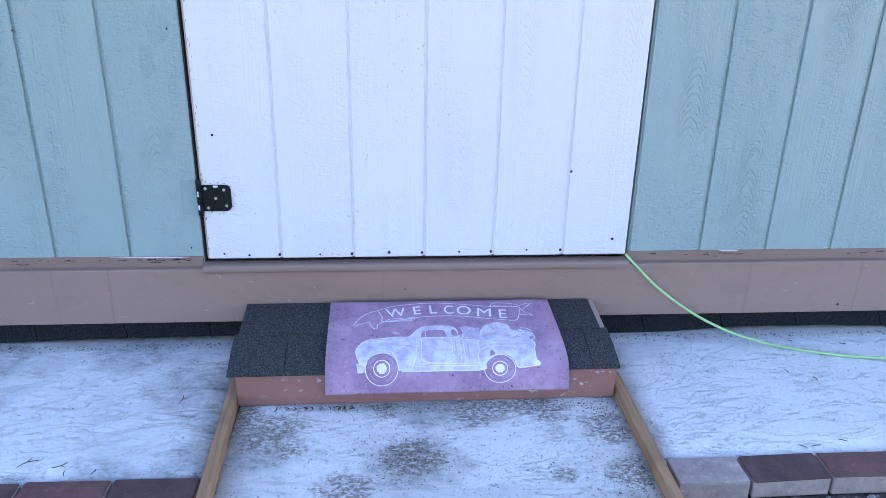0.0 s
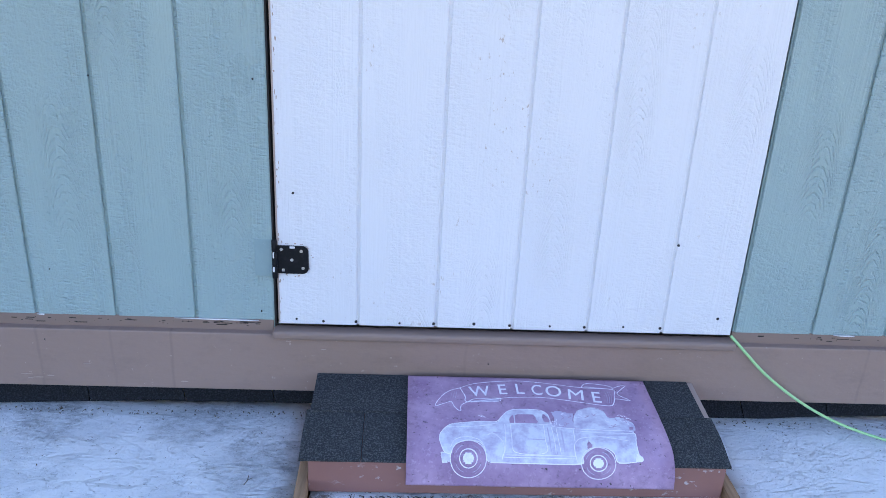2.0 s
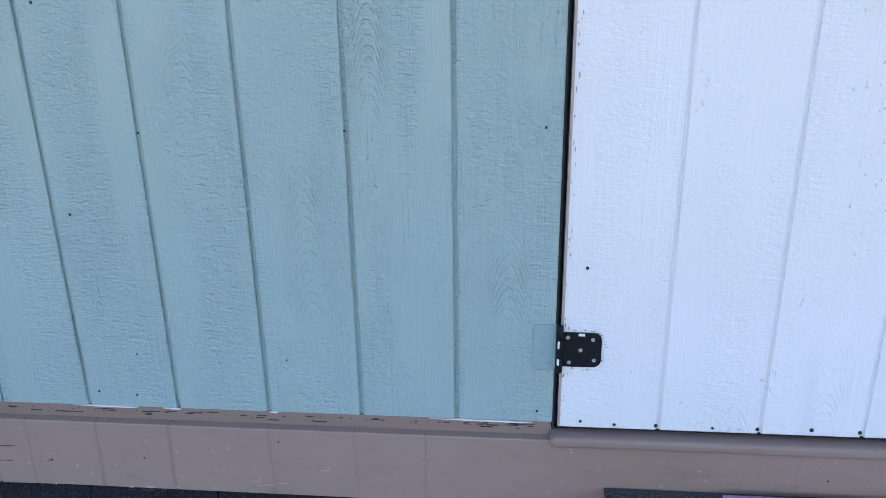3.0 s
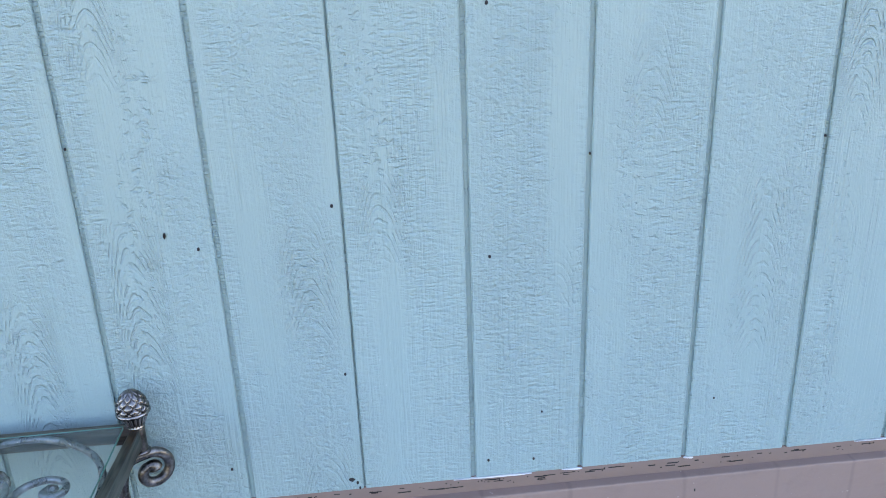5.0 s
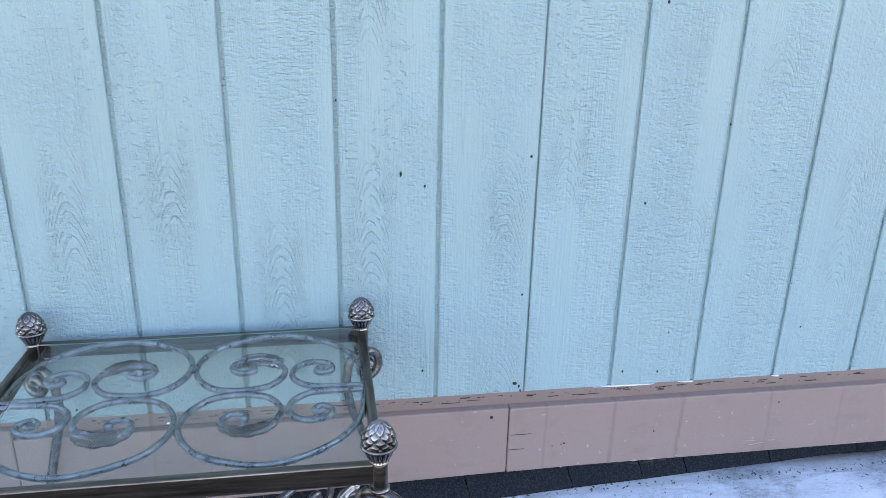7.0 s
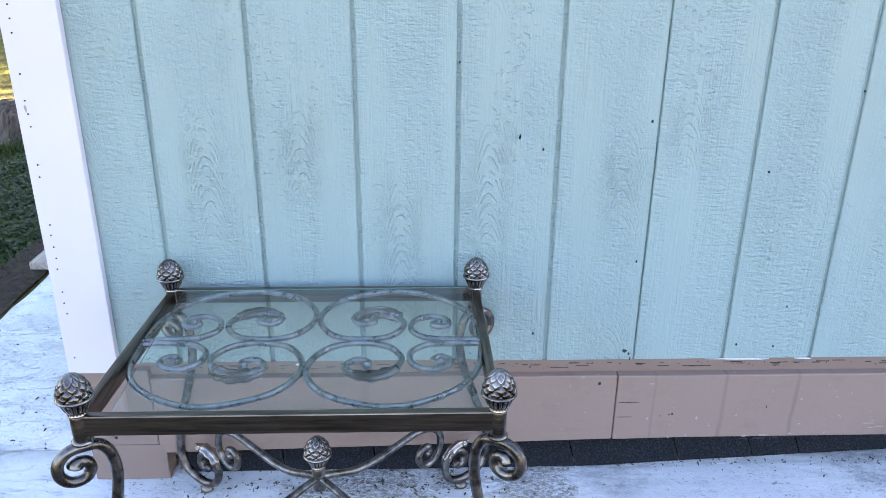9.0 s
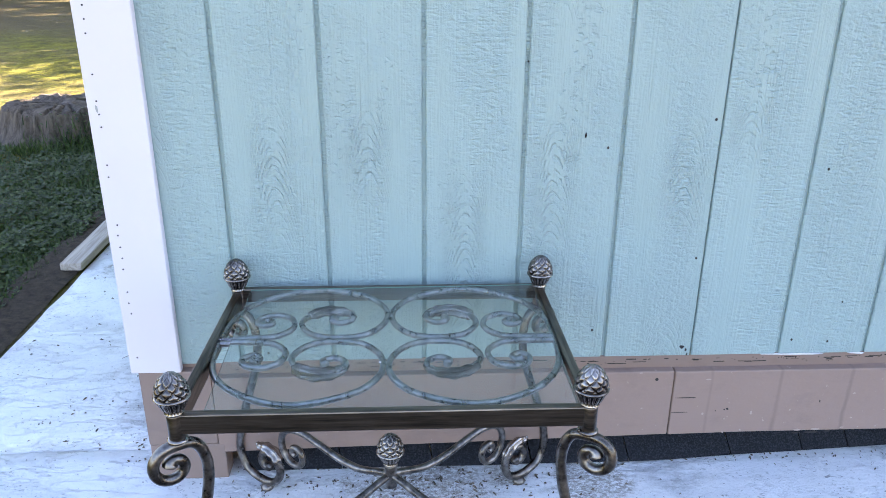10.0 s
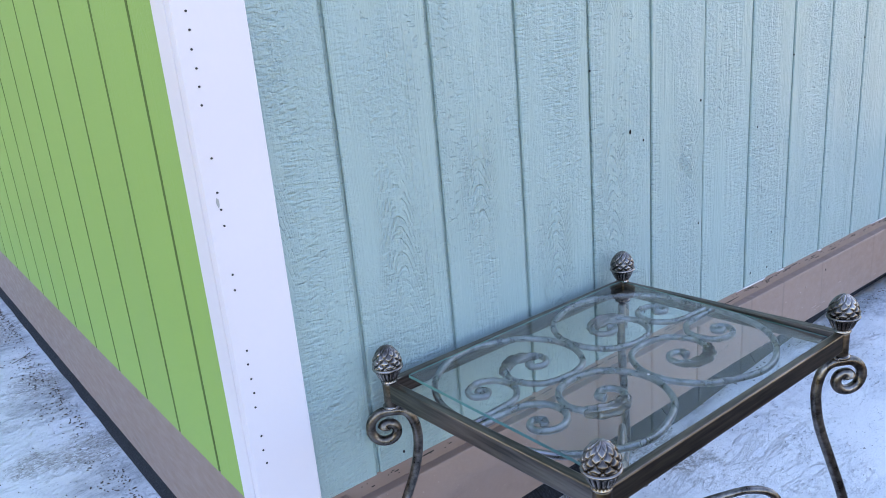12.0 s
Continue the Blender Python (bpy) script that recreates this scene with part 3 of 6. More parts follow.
def boarded_wall(grooves, z0, z1, material, parent, front=0.0, depth=0.012, along="x", narrow=(), edge=None):
    for a, b in zip(grooves, grooves[1:]):
        ga = GROOVE / 2 if round(a, 3) not in narrow else 0.0018
        gb = GROOVE / 2 if round(b, 3) not in narrow else 0.0018
        board(a + ga, b - gb, z0, z1, material, parent, front, depth, along, edge)


SHELL = 0.0075                                           # groove bottom behind the boards' faces
left_grooves = [-0.004] + [-0.210 - 0.2049 * i for i in range(11)] + [-2.445]
left_grooves = left_grooves[::-1]
joint = round(-0.210 - 0.2049 * 5, 3)
right_grooves = [1.222] + [1.438 + 0.2028 * i for i in range(12)]

wall_front = finish("wall_front", box(LEFT + 0.05, DOOR0 - 0.010, SHELL, 0.10, SIDING - 0.06, TOP), TEAL)
tagged(wall_front, "teal-painted grooved plywood siding left of the shed door", "wall", kind="structure")
boarded_wall(left_grooves, SIDING, TOP, TEAL, wall_front, 0.0, SHELL + 0.004, narrow=(joint,))
wall_front_2 = finish("wall_front_2", box(DOOR1 + 0.005, RIGHT - 0.01, SHELL, 0.10, SIDING - 0.06, TOP), TEAL)
tagged(wall_front_2, "teal-painted grooved plywood siding right of the shed door", "wall", kind="structure")
boarded_wall(right_grooves, SIDING, TOP, TEAL, wall_front_2, 0.0, SHELL + 0.004)
header = finish("wall_front_3", box(DOOR0 - 0.010, DOOR1 + 0.005, 0.0, 0.10, DOOR_TOP + 0.006, TOP), TEAL)
tagged(header, "teal-painted header above the shed door", "wall", kind="structure")

# near-black backing: the shade deep in the grooves is put into its colour
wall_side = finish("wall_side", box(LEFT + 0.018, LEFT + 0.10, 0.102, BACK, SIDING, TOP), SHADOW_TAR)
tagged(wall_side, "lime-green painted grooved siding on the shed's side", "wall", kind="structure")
side_grooves = [0.052] + [0.195 + 0.2045 * i for i in range(26)] + [BACK - 0.05]
GROOVE = 0.0072
boarded_wall(side_grooves, SIDING + 0.022, TOP, GREEN, wall_side, LEFT, 0.020, "y", (), GROOVE_DARK)
GROOVE = 0.0088
wall_back = finish("wall_back", box(LEFT + 0.11, RIGHT, BACK - 0.09, BACK, SIDING, TOP), GREEN)
tagged(wall_back, "green painted back wall of the shed", "wall", kind="structure")
wall_right = finish("wall_right", box(RIGHT - 0.1, RIGHT, 0.11, BACK - 0.1, SIDING, TOP), GREEN)
tagged(wall_right, "green painted far side wall of the shed", "wall", kind="structure")
floor = finish("floor", box(LEFT + 0.11, RIGHT - 0.11, 0.12, BACK - 0.12, 0.2, 0.26), PLANK)
tagged(floor, "plywood floor inside the closed shed", "floor", kind="structure")

bm = bmesh.new()
mid = (LEFT + RIGHT) / 2
sec = [(LEFT - 0.12, TOP - 0.02), (mid, TOP + 1.0), (RIGHT + 0.12, TOP - 0.02), (RIGHT + 0.12, TOP + 0.05), (mid, TOP + 1.08), (LEFT - 0.12, TOP + 0.05)]
ra = [bm.verts.new((x, -0.06, z)) for x, z in sec]
rb = [bm.verts.new((x, BACK + 0.06, z)) for x, z in sec]
for i in range(6):
    bm.faces.new((ra[i], ra[(i + 1) % 6], rb[(i + 1) % 6], rb[i]))
bm.faces.new(ra[::-1])
bm.faces.new(rb)
roof = finish("ceiling", bm, ROOF)
tagged(roof, "plain shingled gable roof of the shed", "roof", kind="structure")
for yy in (0.0, BACK - 0.09):
    bm = bmesh.new()
    tri = [(LEFT, TOP - 0.001), (RIGHT, TOP - 0.001), (mid, TOP + 0.99)]
    fa = [bm.verts.new((x, yy + 0.002, z)) for x, z in tri]
    fb = [bm.verts.new((x, yy + 0.09, z)) for x, z in tri]
    bm.faces.new(fa)
    bm.faces.new(fb[::-1])
    for i in range(3):
        bm.faces.new((fa[i], fa[(i + 1) % 3], fb[(i + 1) % 3], fb[i]))
    tagged(finish("wall_gable", bm, TEAL if yy == 0 else GREEN), "plain painted gable wall", "wall", kind="structure")

# sill band and fascia boards along the foot
sill_band = finish("trim", box(LEFT + 0.03, DOOR0 - 0.012, 0.0045, 0.05, 0.20, SIDING - 0.001, 0.002), BROWN)
tagged(sill_band, "cracked tan-painted band under the siding", "trim", kind="structure")
tagged(finish("trim", box(DOOR1 + 0.004, RIGHT, 0.0045, 0.05, 0.20, SIDING - 0.001, 0.002), BROWN), "cracked tan-painted band under the siding", "trim", kind="structure")
FASCIA_RISE = lambda x: 0.026 * min(1, max(0, (x + 2.3) / 1.2)) ** 0.8 - 0.003 * min(1, max(0, x - 1.1))  # the lower edge climbs towards the door
fascia = thing("baseboard", "tan-painted skirting boards round the foot of the shed", "skirting", kind="structure")
for x0, x1, z1, y0 in ((-2.3295, -1.2705, 0.2665, -0.016), (-1.2690, RIGHT, 0.2660, -0.018)):
    bm = box(x0, x1, y0, 0.045, 0.07, z1, 0.003, 2)
    bmesh.ops.bisect_plane(bm, geom=bm.verts[:] + bm.edges[:] + bm.faces[:], plane_co=(0.3, 0, 0), plane_no=(1, 0, 0)) if x1 > 1 else None
    bmesh.ops.bisect_plane(bm, geom=bm.verts[:] + bm.edges[:] + bm.faces[:], plane_co=(-1.1, 0, 0), plane_no=(1, 0, 0)) if x1 > 1 else None
    for v in bm.verts:
        if v.co.z < 0.1:
            v.co.z += FASCIA_RISE(v.co.x)
    part("board", bm, SKIRTING, fascia)
part("board", box(LEFT + 0.002, LEFT + 0.03, 0.0458, BACK, 0.082, 0.3205, 0.003, 2), BROWN, fascia)
part("board", box(LEFT + 0.0015, -2.33, -0.0164, 0.0452, 0.0945, 0.2885, 0.003, 2), BROWN, fascia, "tan corner board with a column of nails")
part("board", box(LEFT + 0.003, -2.315, -0.0165, 0.04, -0.01, 0.094, 0.003, 2), BROWN, fascia, "short tan block under the corner")
# chipped spots and hairline cracks in the paint of the band
rng = random.Random(5)
for i in range(240):
    x = -2.3 + rng.random() * 2.25 if i < 190 else 1.3 + rng.random() * 1.6
    w = 0.0015 + rng.random() ** 3 * 0.032
    zc = 0.2865 + rng.uniform(-0.003, 0.003)
    part("crack", moved(box(-w / 2, w / 2, -0.0004, 0.003, -0.0005, 0.0004 + 0.0014 * rng.random()), pose(x, 0.004, zc - (0.008 if i % 4 == 0 else 0), 0, rng.uniform(-1.2, 1.2), 0)), DARK, sill_band)
for x, w, zz in ((-0.27, 0.22, 0.2975), (-1.068, 0.15, 0.2985), (-0.86, 0.04, 0.2985), (-0.62, 0.02, 0.2985), (1.50, 0.06, 0.2980)):
    bm = bmesh.new()
    pts = [(x, zz), (x + w * 0.4, zz - 0.0018), (x + w * 0.85, zz - 0.0026), (x + w, zz - 0.0010), (x + w * 0.7, zz + 0.0008), (x + w * 0.3, zz + 0.0010)]
    f0 = [bm.verts.new((a, -0.0012, b)) for a, b in pts]
    f1 = [bm.verts.new((a, 0.003, b)) for a, b in pts]
    bm.faces.new(f0)
    for i in range(6):
        bm.faces.new((f0[i], f0[(i + 1) % 6], f1[(i + 1) % 6], f1[i]))
    part("chip", bm, BARE_WHITE, sill_band, "bare white strip where the paint has chipped")
def ragged(x, z, w, h, y, seed, deep=0.0012):
    """A thin torn fleck on a face that looks along -y."""
    r = random.Random(seed)
    bm = bmesh.new()
    n = 9
    ring = [(x + w / 2 * math.cos(6.283 * i / n) * r.uniform(0.7, 1.1), z + h / 2 * math.sin(6.283 * i / n) * r.uniform(0.6, 1.15)) for i in range(n)]
    f0 = [bm.verts.new((a, y - deep, b)) for a, b in ring]
    f1 = [bm.verts.new((a, y + 0.002, b)) for a, b in ring]
    bm.faces.new(f0)
    for i in range(n):
        bm.faces.new((f0[i], f0[(i + 1) % n], f1[(i + 1) % n], f1[i]))
    return bm


FACE = -0.018
for i, (x, zz, w, h) in enumerate(((-0.718, 0.214, 0.004, 0.010), (-1.138, 0.135, 0.004, 0.004), (-1.043, 0.129, 0.004, 0.004), (-1.095, 0.103, 0.005, 0.006), (-1.137, 0.098, 0.004, 0.006), (-0.833, 0.199, 0.007, 0.004), (-0.75, 0.204, 0.008, 0.003), (-0.828, 0.131, 0.006, 0.004), (-0.845, 0.104, 0.012, 0.003), (-0.66, 0.130, 0.035, 0.0022), (-0.632, 0.121, 0.030, 0.0022), (-0.60, 0.127, 0.022, 0.002), (-0.652, 0.118, 0.016, 0.002), (-0.50, 0.165, 0.022, 0.002), (-0.37, 0.10, 0.016, 0.002), (0.029, 0.247, 0.014, 0.003), (0.033, 0.240, 0.006, 0.008), (0.12, 0.225, 0.014, 0.002), (0.30, 0.205, 0.008, 0.003), (-0.955, 0.099, 0.020, 0.005), (-0.91, 0.100, 0.024, 0.006), (-1.075, 0.150, 0.006, 0.012), (-1.19, 0.245, 0.012, 0.003), (1.72, 0.17, 0.018, 0.002), (-0.25, 0.118, 0.02, 0.002))):
    part("scuff", ragged(x, zz, w, h, FACE, i), PALE_TAN, fascia, "pale scuff in the paint")
for i, (x, zz, w, h) in enumerate(((-1.134, 0.163, 0.007, 0.005), (-1.141, 0.161, 0.004, 0.003), (-1.162, 0.158, 0.003, 0.003), (-0.913, 0.179, 0.003, 0.007), (-0.916, 0.092, 0.034, 0.006), (-0.955, 0.091, 0.026, 0.004), (-0.880, 0.094, 0.014, 0.004), (-1.24, 0.196, 0.062, 0.0014), (-1.247, 0.156, 0.040, 0.0012), (0.562, 0.194, 0.005, 0.005), (-0.60, 0.235, 0.003, 0.006))):
    part("chip", ragged(x, zz, w, h, FACE, 40 + i), DARK, fascia, "dark chip in the paint")
for x, zz, y in ((-1.311, 0.246, -0.016), (-2.44, 0.21, -0.0164), (-2.425, 0.115, -0.0164), (1.9, 0.12, FACE)):
    part("nail", moved(lathe([(0.0042, -0.002), (0.0040, 0.0008), (0.002, 0.0012)], 9), pose(x, y, zz, 90, 0, 0)), DARK, fascia)

# white corner trim
corner = thing("trim_corner", "white-painted wooden corner boards with rows of nail holes", "corner trim", kind="structure")
part("board", box(-2.502, -2.392, -0.021, -0.0015, 0.289, TOP, 0.0025, 2), WHITE_TRIM, corner)
part("board", box(-2.5025, -2.4915, -0.0005, 0.052, 0.289, TOP, 0.0025, 2), WHITE_TRIM, corner)
for zz in [1.30, 1.275, 1.25, 1.225, 1.20, 1.176, 1.151, 1.126, 1.10, 1.074, 1.049, 1.023, 0.947, 0.896, 0.870, 0.845, 0.768, 0.743, 0.641, 0.618, 0.592, 0.567, 0.542, 0.489, 0.463, 0.438, 0.33]:
    bm = lathe([(0.0017, -0.0015), (0.0018, 0.0009), (0.0009, 0.0013)], 8)
    part("nail", moved(bm, pose(-2.4810 + 0.0012 * math.sin(zz * 90), -0.0212, zz, 90, 0, 0)), DARK, corner)
part("board", box(-2.512, -2.492, BACK - 0.048, BACK + 0.02, 0.297, TOP, 0.0025), WHITE_TRIM, corner)

part("slot", ragged(-2.484, 0.881, 0.0055, 0.016, -0.021, 90, 0.0006), PIPE, corner, "grey filled slot among the nails")

# black shingle strips that close the gap under the fascia
skirt = thing("shingle_skirt", "black asphalt shingle strips closing the gap under the shed", "skirt")
rng = random.Random(8)


def skirt_foot(x):
    """How far back the strips touch the concrete."""
    ease = lambda a, b: min(1, max(0, (x - a) / (b - a)))
    return 0.066 * ease(-1.35, -0.35) - 0.028 * ease(0.0, 1.1) + 0.026 * ease(1.38, 1.60) - 0.02 * ease(1.9, 2.2)


def skirt_piece(a, b, along="x"):
    bm = bmesh.new()
    n = 6
    top, low = [], []
    for i in range(n + 1):
        p = a + (b - a) * i / n
        j = 0.006 * noise.noise((p * 6, 1, 0))
        hi = (p - 0.014, 0.096, 0.125)
        lo = (p + 0.014, skirt_foot(p) + j, 0.004)
        if along == "y":
            hi, lo = (LEFT + 0.052, p, 0.11), (LEFT + 0.004 - j, p, 0.004)
        top.append((bm.verts.new(hi), bm.verts.new((hi[0] + (0.006 if along == "y" else 0), hi[1] + (0.006 if along == "x" else 0), hi[2]))))
        low.append((bm.verts.new(lo), bm.verts.new((lo[0] + (0.006 if along == "y" else 0), lo[1] + (0.006 if along == "x" else 0), lo[2] - 0.003))))
    for i in range(n):
        bm.faces.new((top[i][0], top[i + 1][0], low[i + 1][0], low[i][0]))
        bm.faces.new((top[i][1], low[i][1], low[i + 1][1], top[i + 1][1]))
        bm.faces.new((low[i][0], low[i + 1][0], low[i + 1][1], low[i][1]))
        bm.faces.new((top[i][0], top[i][1], top[i + 1][1], top[i + 1][0]))
    for q, w in ((top[0], low[0]), (top[-1], low[-1])):
        bm.faces.new((q[0], w[0], w[1], q[1]))
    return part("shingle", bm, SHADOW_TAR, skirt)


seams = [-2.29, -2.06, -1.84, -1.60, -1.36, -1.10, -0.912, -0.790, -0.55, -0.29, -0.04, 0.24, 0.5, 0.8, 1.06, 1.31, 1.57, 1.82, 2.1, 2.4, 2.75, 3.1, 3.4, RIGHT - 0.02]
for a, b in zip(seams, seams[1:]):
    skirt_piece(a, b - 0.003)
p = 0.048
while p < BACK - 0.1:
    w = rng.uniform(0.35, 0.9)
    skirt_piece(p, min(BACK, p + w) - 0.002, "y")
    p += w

# ---- door ----
door = thing("door_1", "closed white-painted grooved plywood shed door, scuffed and flecked", "door", (0, 0, 0), kind="structure")
door_grooves = [0.003, 0.210, 0.415, 0.618, 0.819, 1.024, 1.2135]
part("panel", box(0.003, 1.2135, 0.0006, 0.03, 0.294, DOOR_TOP), WHITE_DOOR, door)
for a, b in zip(door_grooves, door_grooves[1:]):
    ga = 0.0 if a < 0.01 else GROOVE * 0.4
    gb = 0.0 if b > 1.2 else GROOVE * 0.4
    board(a + ga, b - gb, 0.293, DOOR_TOP, WHITE_DOOR, door, -0.004, SHELL + 0.004)
part("jamb", box(-0.0085, -0.0045, 0.004, 0.06, 0.28, DOOR_TOP), DARK, door)
# unseen dark strips added to block light leaking through the door's gaps
part("stop", box(-0.0043, 0.03, 0.0305, 0.06, 0.28, DOOR_TOP), DARK, door)
part("stop", box(1.19, DOOR1 + 0.0045, 0.0305, 0.06, 0.28, DOOR_TOP), DARK, door)
tagged(finish("trim_sill", box(-0.012, 1.225, -0.031, 0.02, 0.2555, 0.2790, 0.008, 3), BROWN), "rounded tan-painted door sill", "sill", kind="structure")
for x, zz, r in ((0.048, 0.652, 0.0035), (1.031, 0.547, 0.0035), (0.05, 0.307, 0.003), (0.12, 0.302, 0.0035), (0.205, 0.303, 0.004), (0.32, 0.302, 0.003), (0.41, 0.303, 0.004), (0.517, 0.306, 0.0045), (0.612, 0.304, 0.004), (0.72, 0.305, 0.003), (0.813, 0.305, 0.004), (0.918, 0.309, 0.003), (1.018, 0.308, 0.004), (1.17, 0.341, 0.004)):
    part("nail", moved(lathe([(r, -0.002), (r, 0.001), (r * 0.6, 0.0016)], 8), pose(x, -0.0045, zz, 90, 0, 0)), DARK, door)

part("edge_strip", box(0.0032, 0.0075, -0.0052, -0.003, 0.296, DOOR_TOP - 0.004, 0.0008), PALE_TAN, door, "bare tan strip along the door's edge")
r = random.Random(31)
for i in range(46):
    zz = 0.31 + r.random() * 1.1
    part("fleck", ragged(0.009 + r.random() ** 2 * 0.010, zz, r.uniform(0.001, 0.004), r.uniform(0.003, 0.014), -0.0042, 200 + i, 0.0006), PALE_TAN, door)
for i in range(26):
    a = r.uniform(0, 6.28)
    part("fleck", ragged(0.048 + 0.043 * math.cos(a) * r.uniform(1.0, 1.12), 0.475 + 0.043 * math.sin(a) * r.uniform(1.0, 1.14), r.uniform(0.002, 0.008), r.uniform(0.001, 0.004), -0.0042, 300 + i, 0.0006), PALE_TAN, door)

# strap hinge
hinge = new("hinge")
hinge.matrix_world = Matrix.Translation((0, -0.004, 0.477))
hinge.parent = door
tagged(hinge, "black-painted steel hinge, paint chipped, bare screws")


def rounded_plate(x0, x1, z0, z1, y0, y1, radius, corners, bm=None):
    bm = bm or bmesh.new()
    pts = []
    for cx, cz, a0, key in ((x1, z1, 0, "tr"), (x0, z1, 90, "tl"), (x0, z0, 180, "bl"), (x1, z0, 270, "br")):
        r = radius if key in corners else 0.0005
        ox = cx - r if cx == x1 else cx + r
        oz = cz - r if cz == z1 else cz + r
        for i in range(6):
            a = radians(a0 + 90 * i / 5)
            pts.append((ox + r * math.cos(a), oz + r * math.sin(a)))
    f = [bm.verts.new((x, y0, z)) for x, z in pts]
    g = [bm.verts.new((x, y1, z)) for x, z in pts]
    bm.faces.new(f)
    bm.faces.new(g[::-1])
    for i in range(len(pts)):
        bm.faces.new((f[i], f[(i + 1) % len(pts)], g[(i + 1) % len(pts)], g[i]))
    return bm


part("leaf_plate", rounded_plate(0.006, 0.084, -0.040, 0.036, -0.0042, 0.001, 0.016, ("tr", "br")), BLACK, hinge, "black leaf with rounded corners")
part("wall_plate", rounded_plate(-0.052, -0.006, -0.050, 0.050, 0.0008, 0.0045, 0.002, ()), TEAL_PLATE, hinge, "leaf painted over in teal")
bm = bmesh.new()
for z0, z1 in ((-0.052, -0.019), (-0.018, 0.020), (0.021, 0.053)):
    lathe([(0.0062, z0), (0.0074, z0 + 0.002), (0.0074, z1 - 0.002), (0.0062, z1)], 14, bm)
part("knuckle", moved(bm, Matrix.Translation((-0.0005, -0.0075, 0))), BLACK, hinge, "black hinge barrel", True)
for x, zz in ((0.016, 0.026), (0.066, 0.022), (0.042, -0.002), (0.020, -0.030), (0.070, -0.024)):
    part("screw", moved(lathe([(0.0042, 0), (0.0040, 0.0016), (0.0017, 0.0018), (0.0015, 0.0008)], 10), pose(x, -0.0042, zz, 90, 0, 0)), STEEL, hinge, "bare steel screw")
for x, zz in ((-0.026, 0.037), (-0.034, 0.013), (-0.034, -0.012), (-0.022, -0.037)):
    part("screw", moved(lathe([(0.0034, 0), (0.0032, 0.0012), (0.0013, 0.0013), (0.0012, 0.0004)], 10), pose(x, 0.0008, zz, 90, 0, 0)), TEAL_PLATE, hinge)
for x, zz, w, h in ((0.037, 0.032, 0.013, 0.006), (-0.0045, 0.013, 0.004, 0.016), (-0.005, -0.026, 0.005, 0.014)):
    yb = -0.005 if x > 0 else -0.0152
    part("chip", box(x, x + w, yb, yb + 0.002, zz - h / 2, zz + h / 2, 0.0008), BARE_WHITE, hinge, "chipped paint")

# nails, knots and a small insect case on the siding
for x, zz, r in ((-1.469, 0.793, 0.003), (-0.040, 0.926, 0.003), (-1.252, 0.543, 0.0028), (-1.250, 0.851, 0.0034), (-0.824, 0.912, 0.0022), (-0.418, 0.918, 0.0022), (-0.993, 0.744, 0.0032), (-1.469, 0.369, 0.003), (-2.20, 0.32, 0.003), (-1.643, 0.968, 0.0022), (-0.900, 0.431, 0.0022), (-0.57, 0.427, 0.0022), (-1.001, 0.336, 0.003), (-0.041, 0.325, 0.003), (-0.992, 1.155, 0.0035), (-0.915, 0.33, 0.0028)):
    part("knot", moved(lathe([(r * 1.1, -0.002), (r, 0.0008), (r * 0.4, 0.0016)], 9), pose(x, -0.0003, zz, 90, 0, 0) @ Matrix.Diagonal((0.75, 1, 1, 1))), DARK, wall_front)
for i, (x, zz, w, h) in enumerate(((-1.257, 0.322, 0.012, 0.010), (-1.247, 0.314, 0.006, 0.008), (-1.243, 0.302, 0.004, 0.008))):
    part("chip", ragged(x, zz, w, h, 0.0, 70 + i, 0.0008), DARK, wall_front, "dark chip at the foot of the siding")
bug = finish("insect_case", moved(lathe([(0.0005, -0.0055), (0.0018, -0.003), (0.0023, 0.0), (0.0018, 0.003), (0.0006, 0.0055)], 8), pose(-1.518, -0.0028, 0.820, 0, 6, 0)), BARK, True)
tagged(bug, "tiny brown insect case stuck to the teal siding", "insect case")

# ---- step and mat ----
step_ob = thing("door_step", "low sloping step with black shingle top and red-brown front board", "step", (0.61, -0.15, 0))


def step_z(y):
    return 0.157 + (y + 0.02) * 0.115 if y > -0.25 else 0.1306 + (y + 0.25) * 0.30


def slope_piece(x0, x1, y0, y1, lift0, lift1, thick=0.005, n=6):
    bm = bmesh.new()
    up, dn = [], []
    for i in range(n + 1):
        t = i / n
        y = y0 + (y1 - y0) * t
        z = step_z(y) - 0.006 + lift0 + (lift1 - lift0) * t
        up.append([bm.verts.new((x, y, z)) for x in (x0, x1)])
        dn.append([bm.verts.new((x, y, z - thick)) for x in (x0, x1)])
    for i in range(n):
        bm.faces.new((up[i][0], up[i][1], up[i + 1][1], up[i + 1][0]))
        bm.faces.new((dn[i][0], dn[i + 1][0], dn[i + 1][1], dn[i][1]))
        for s in (0, 1):
            bm.faces.new((up[i][s], up[i + 1][s], dn[i + 1][s], dn[i][s]))
    for u, d in ((up[0], dn[0]), (up[-1], dn[-1])):
        bm.faces.new((u[0], u[1], d[1], d[0]))
    return moved(bm, Matrix.Translation((-0.61, 0.15, 0)))


bm = bmesh.new()
sect = [(-0.02, 0.002), (-0.02, 0.146), (-0.25, 0.112), (-0.305, 0.092), (-0.305, 0.002)]
fa = [bm.verts.new((0.118 - 0.61, y + 0.15, z)) for y, z in sect]
fb = [bm.verts.new((1.118 - 0.61, y + 0.15, z)) for y, z in sect]
bm.faces.new(fa)
bm.faces.new(fb[::-1])
for i in range(5):
    bm.faces.new((fa[i], fa[(i + 1) % 5], fb[(i + 1) % 5], fb[i]))
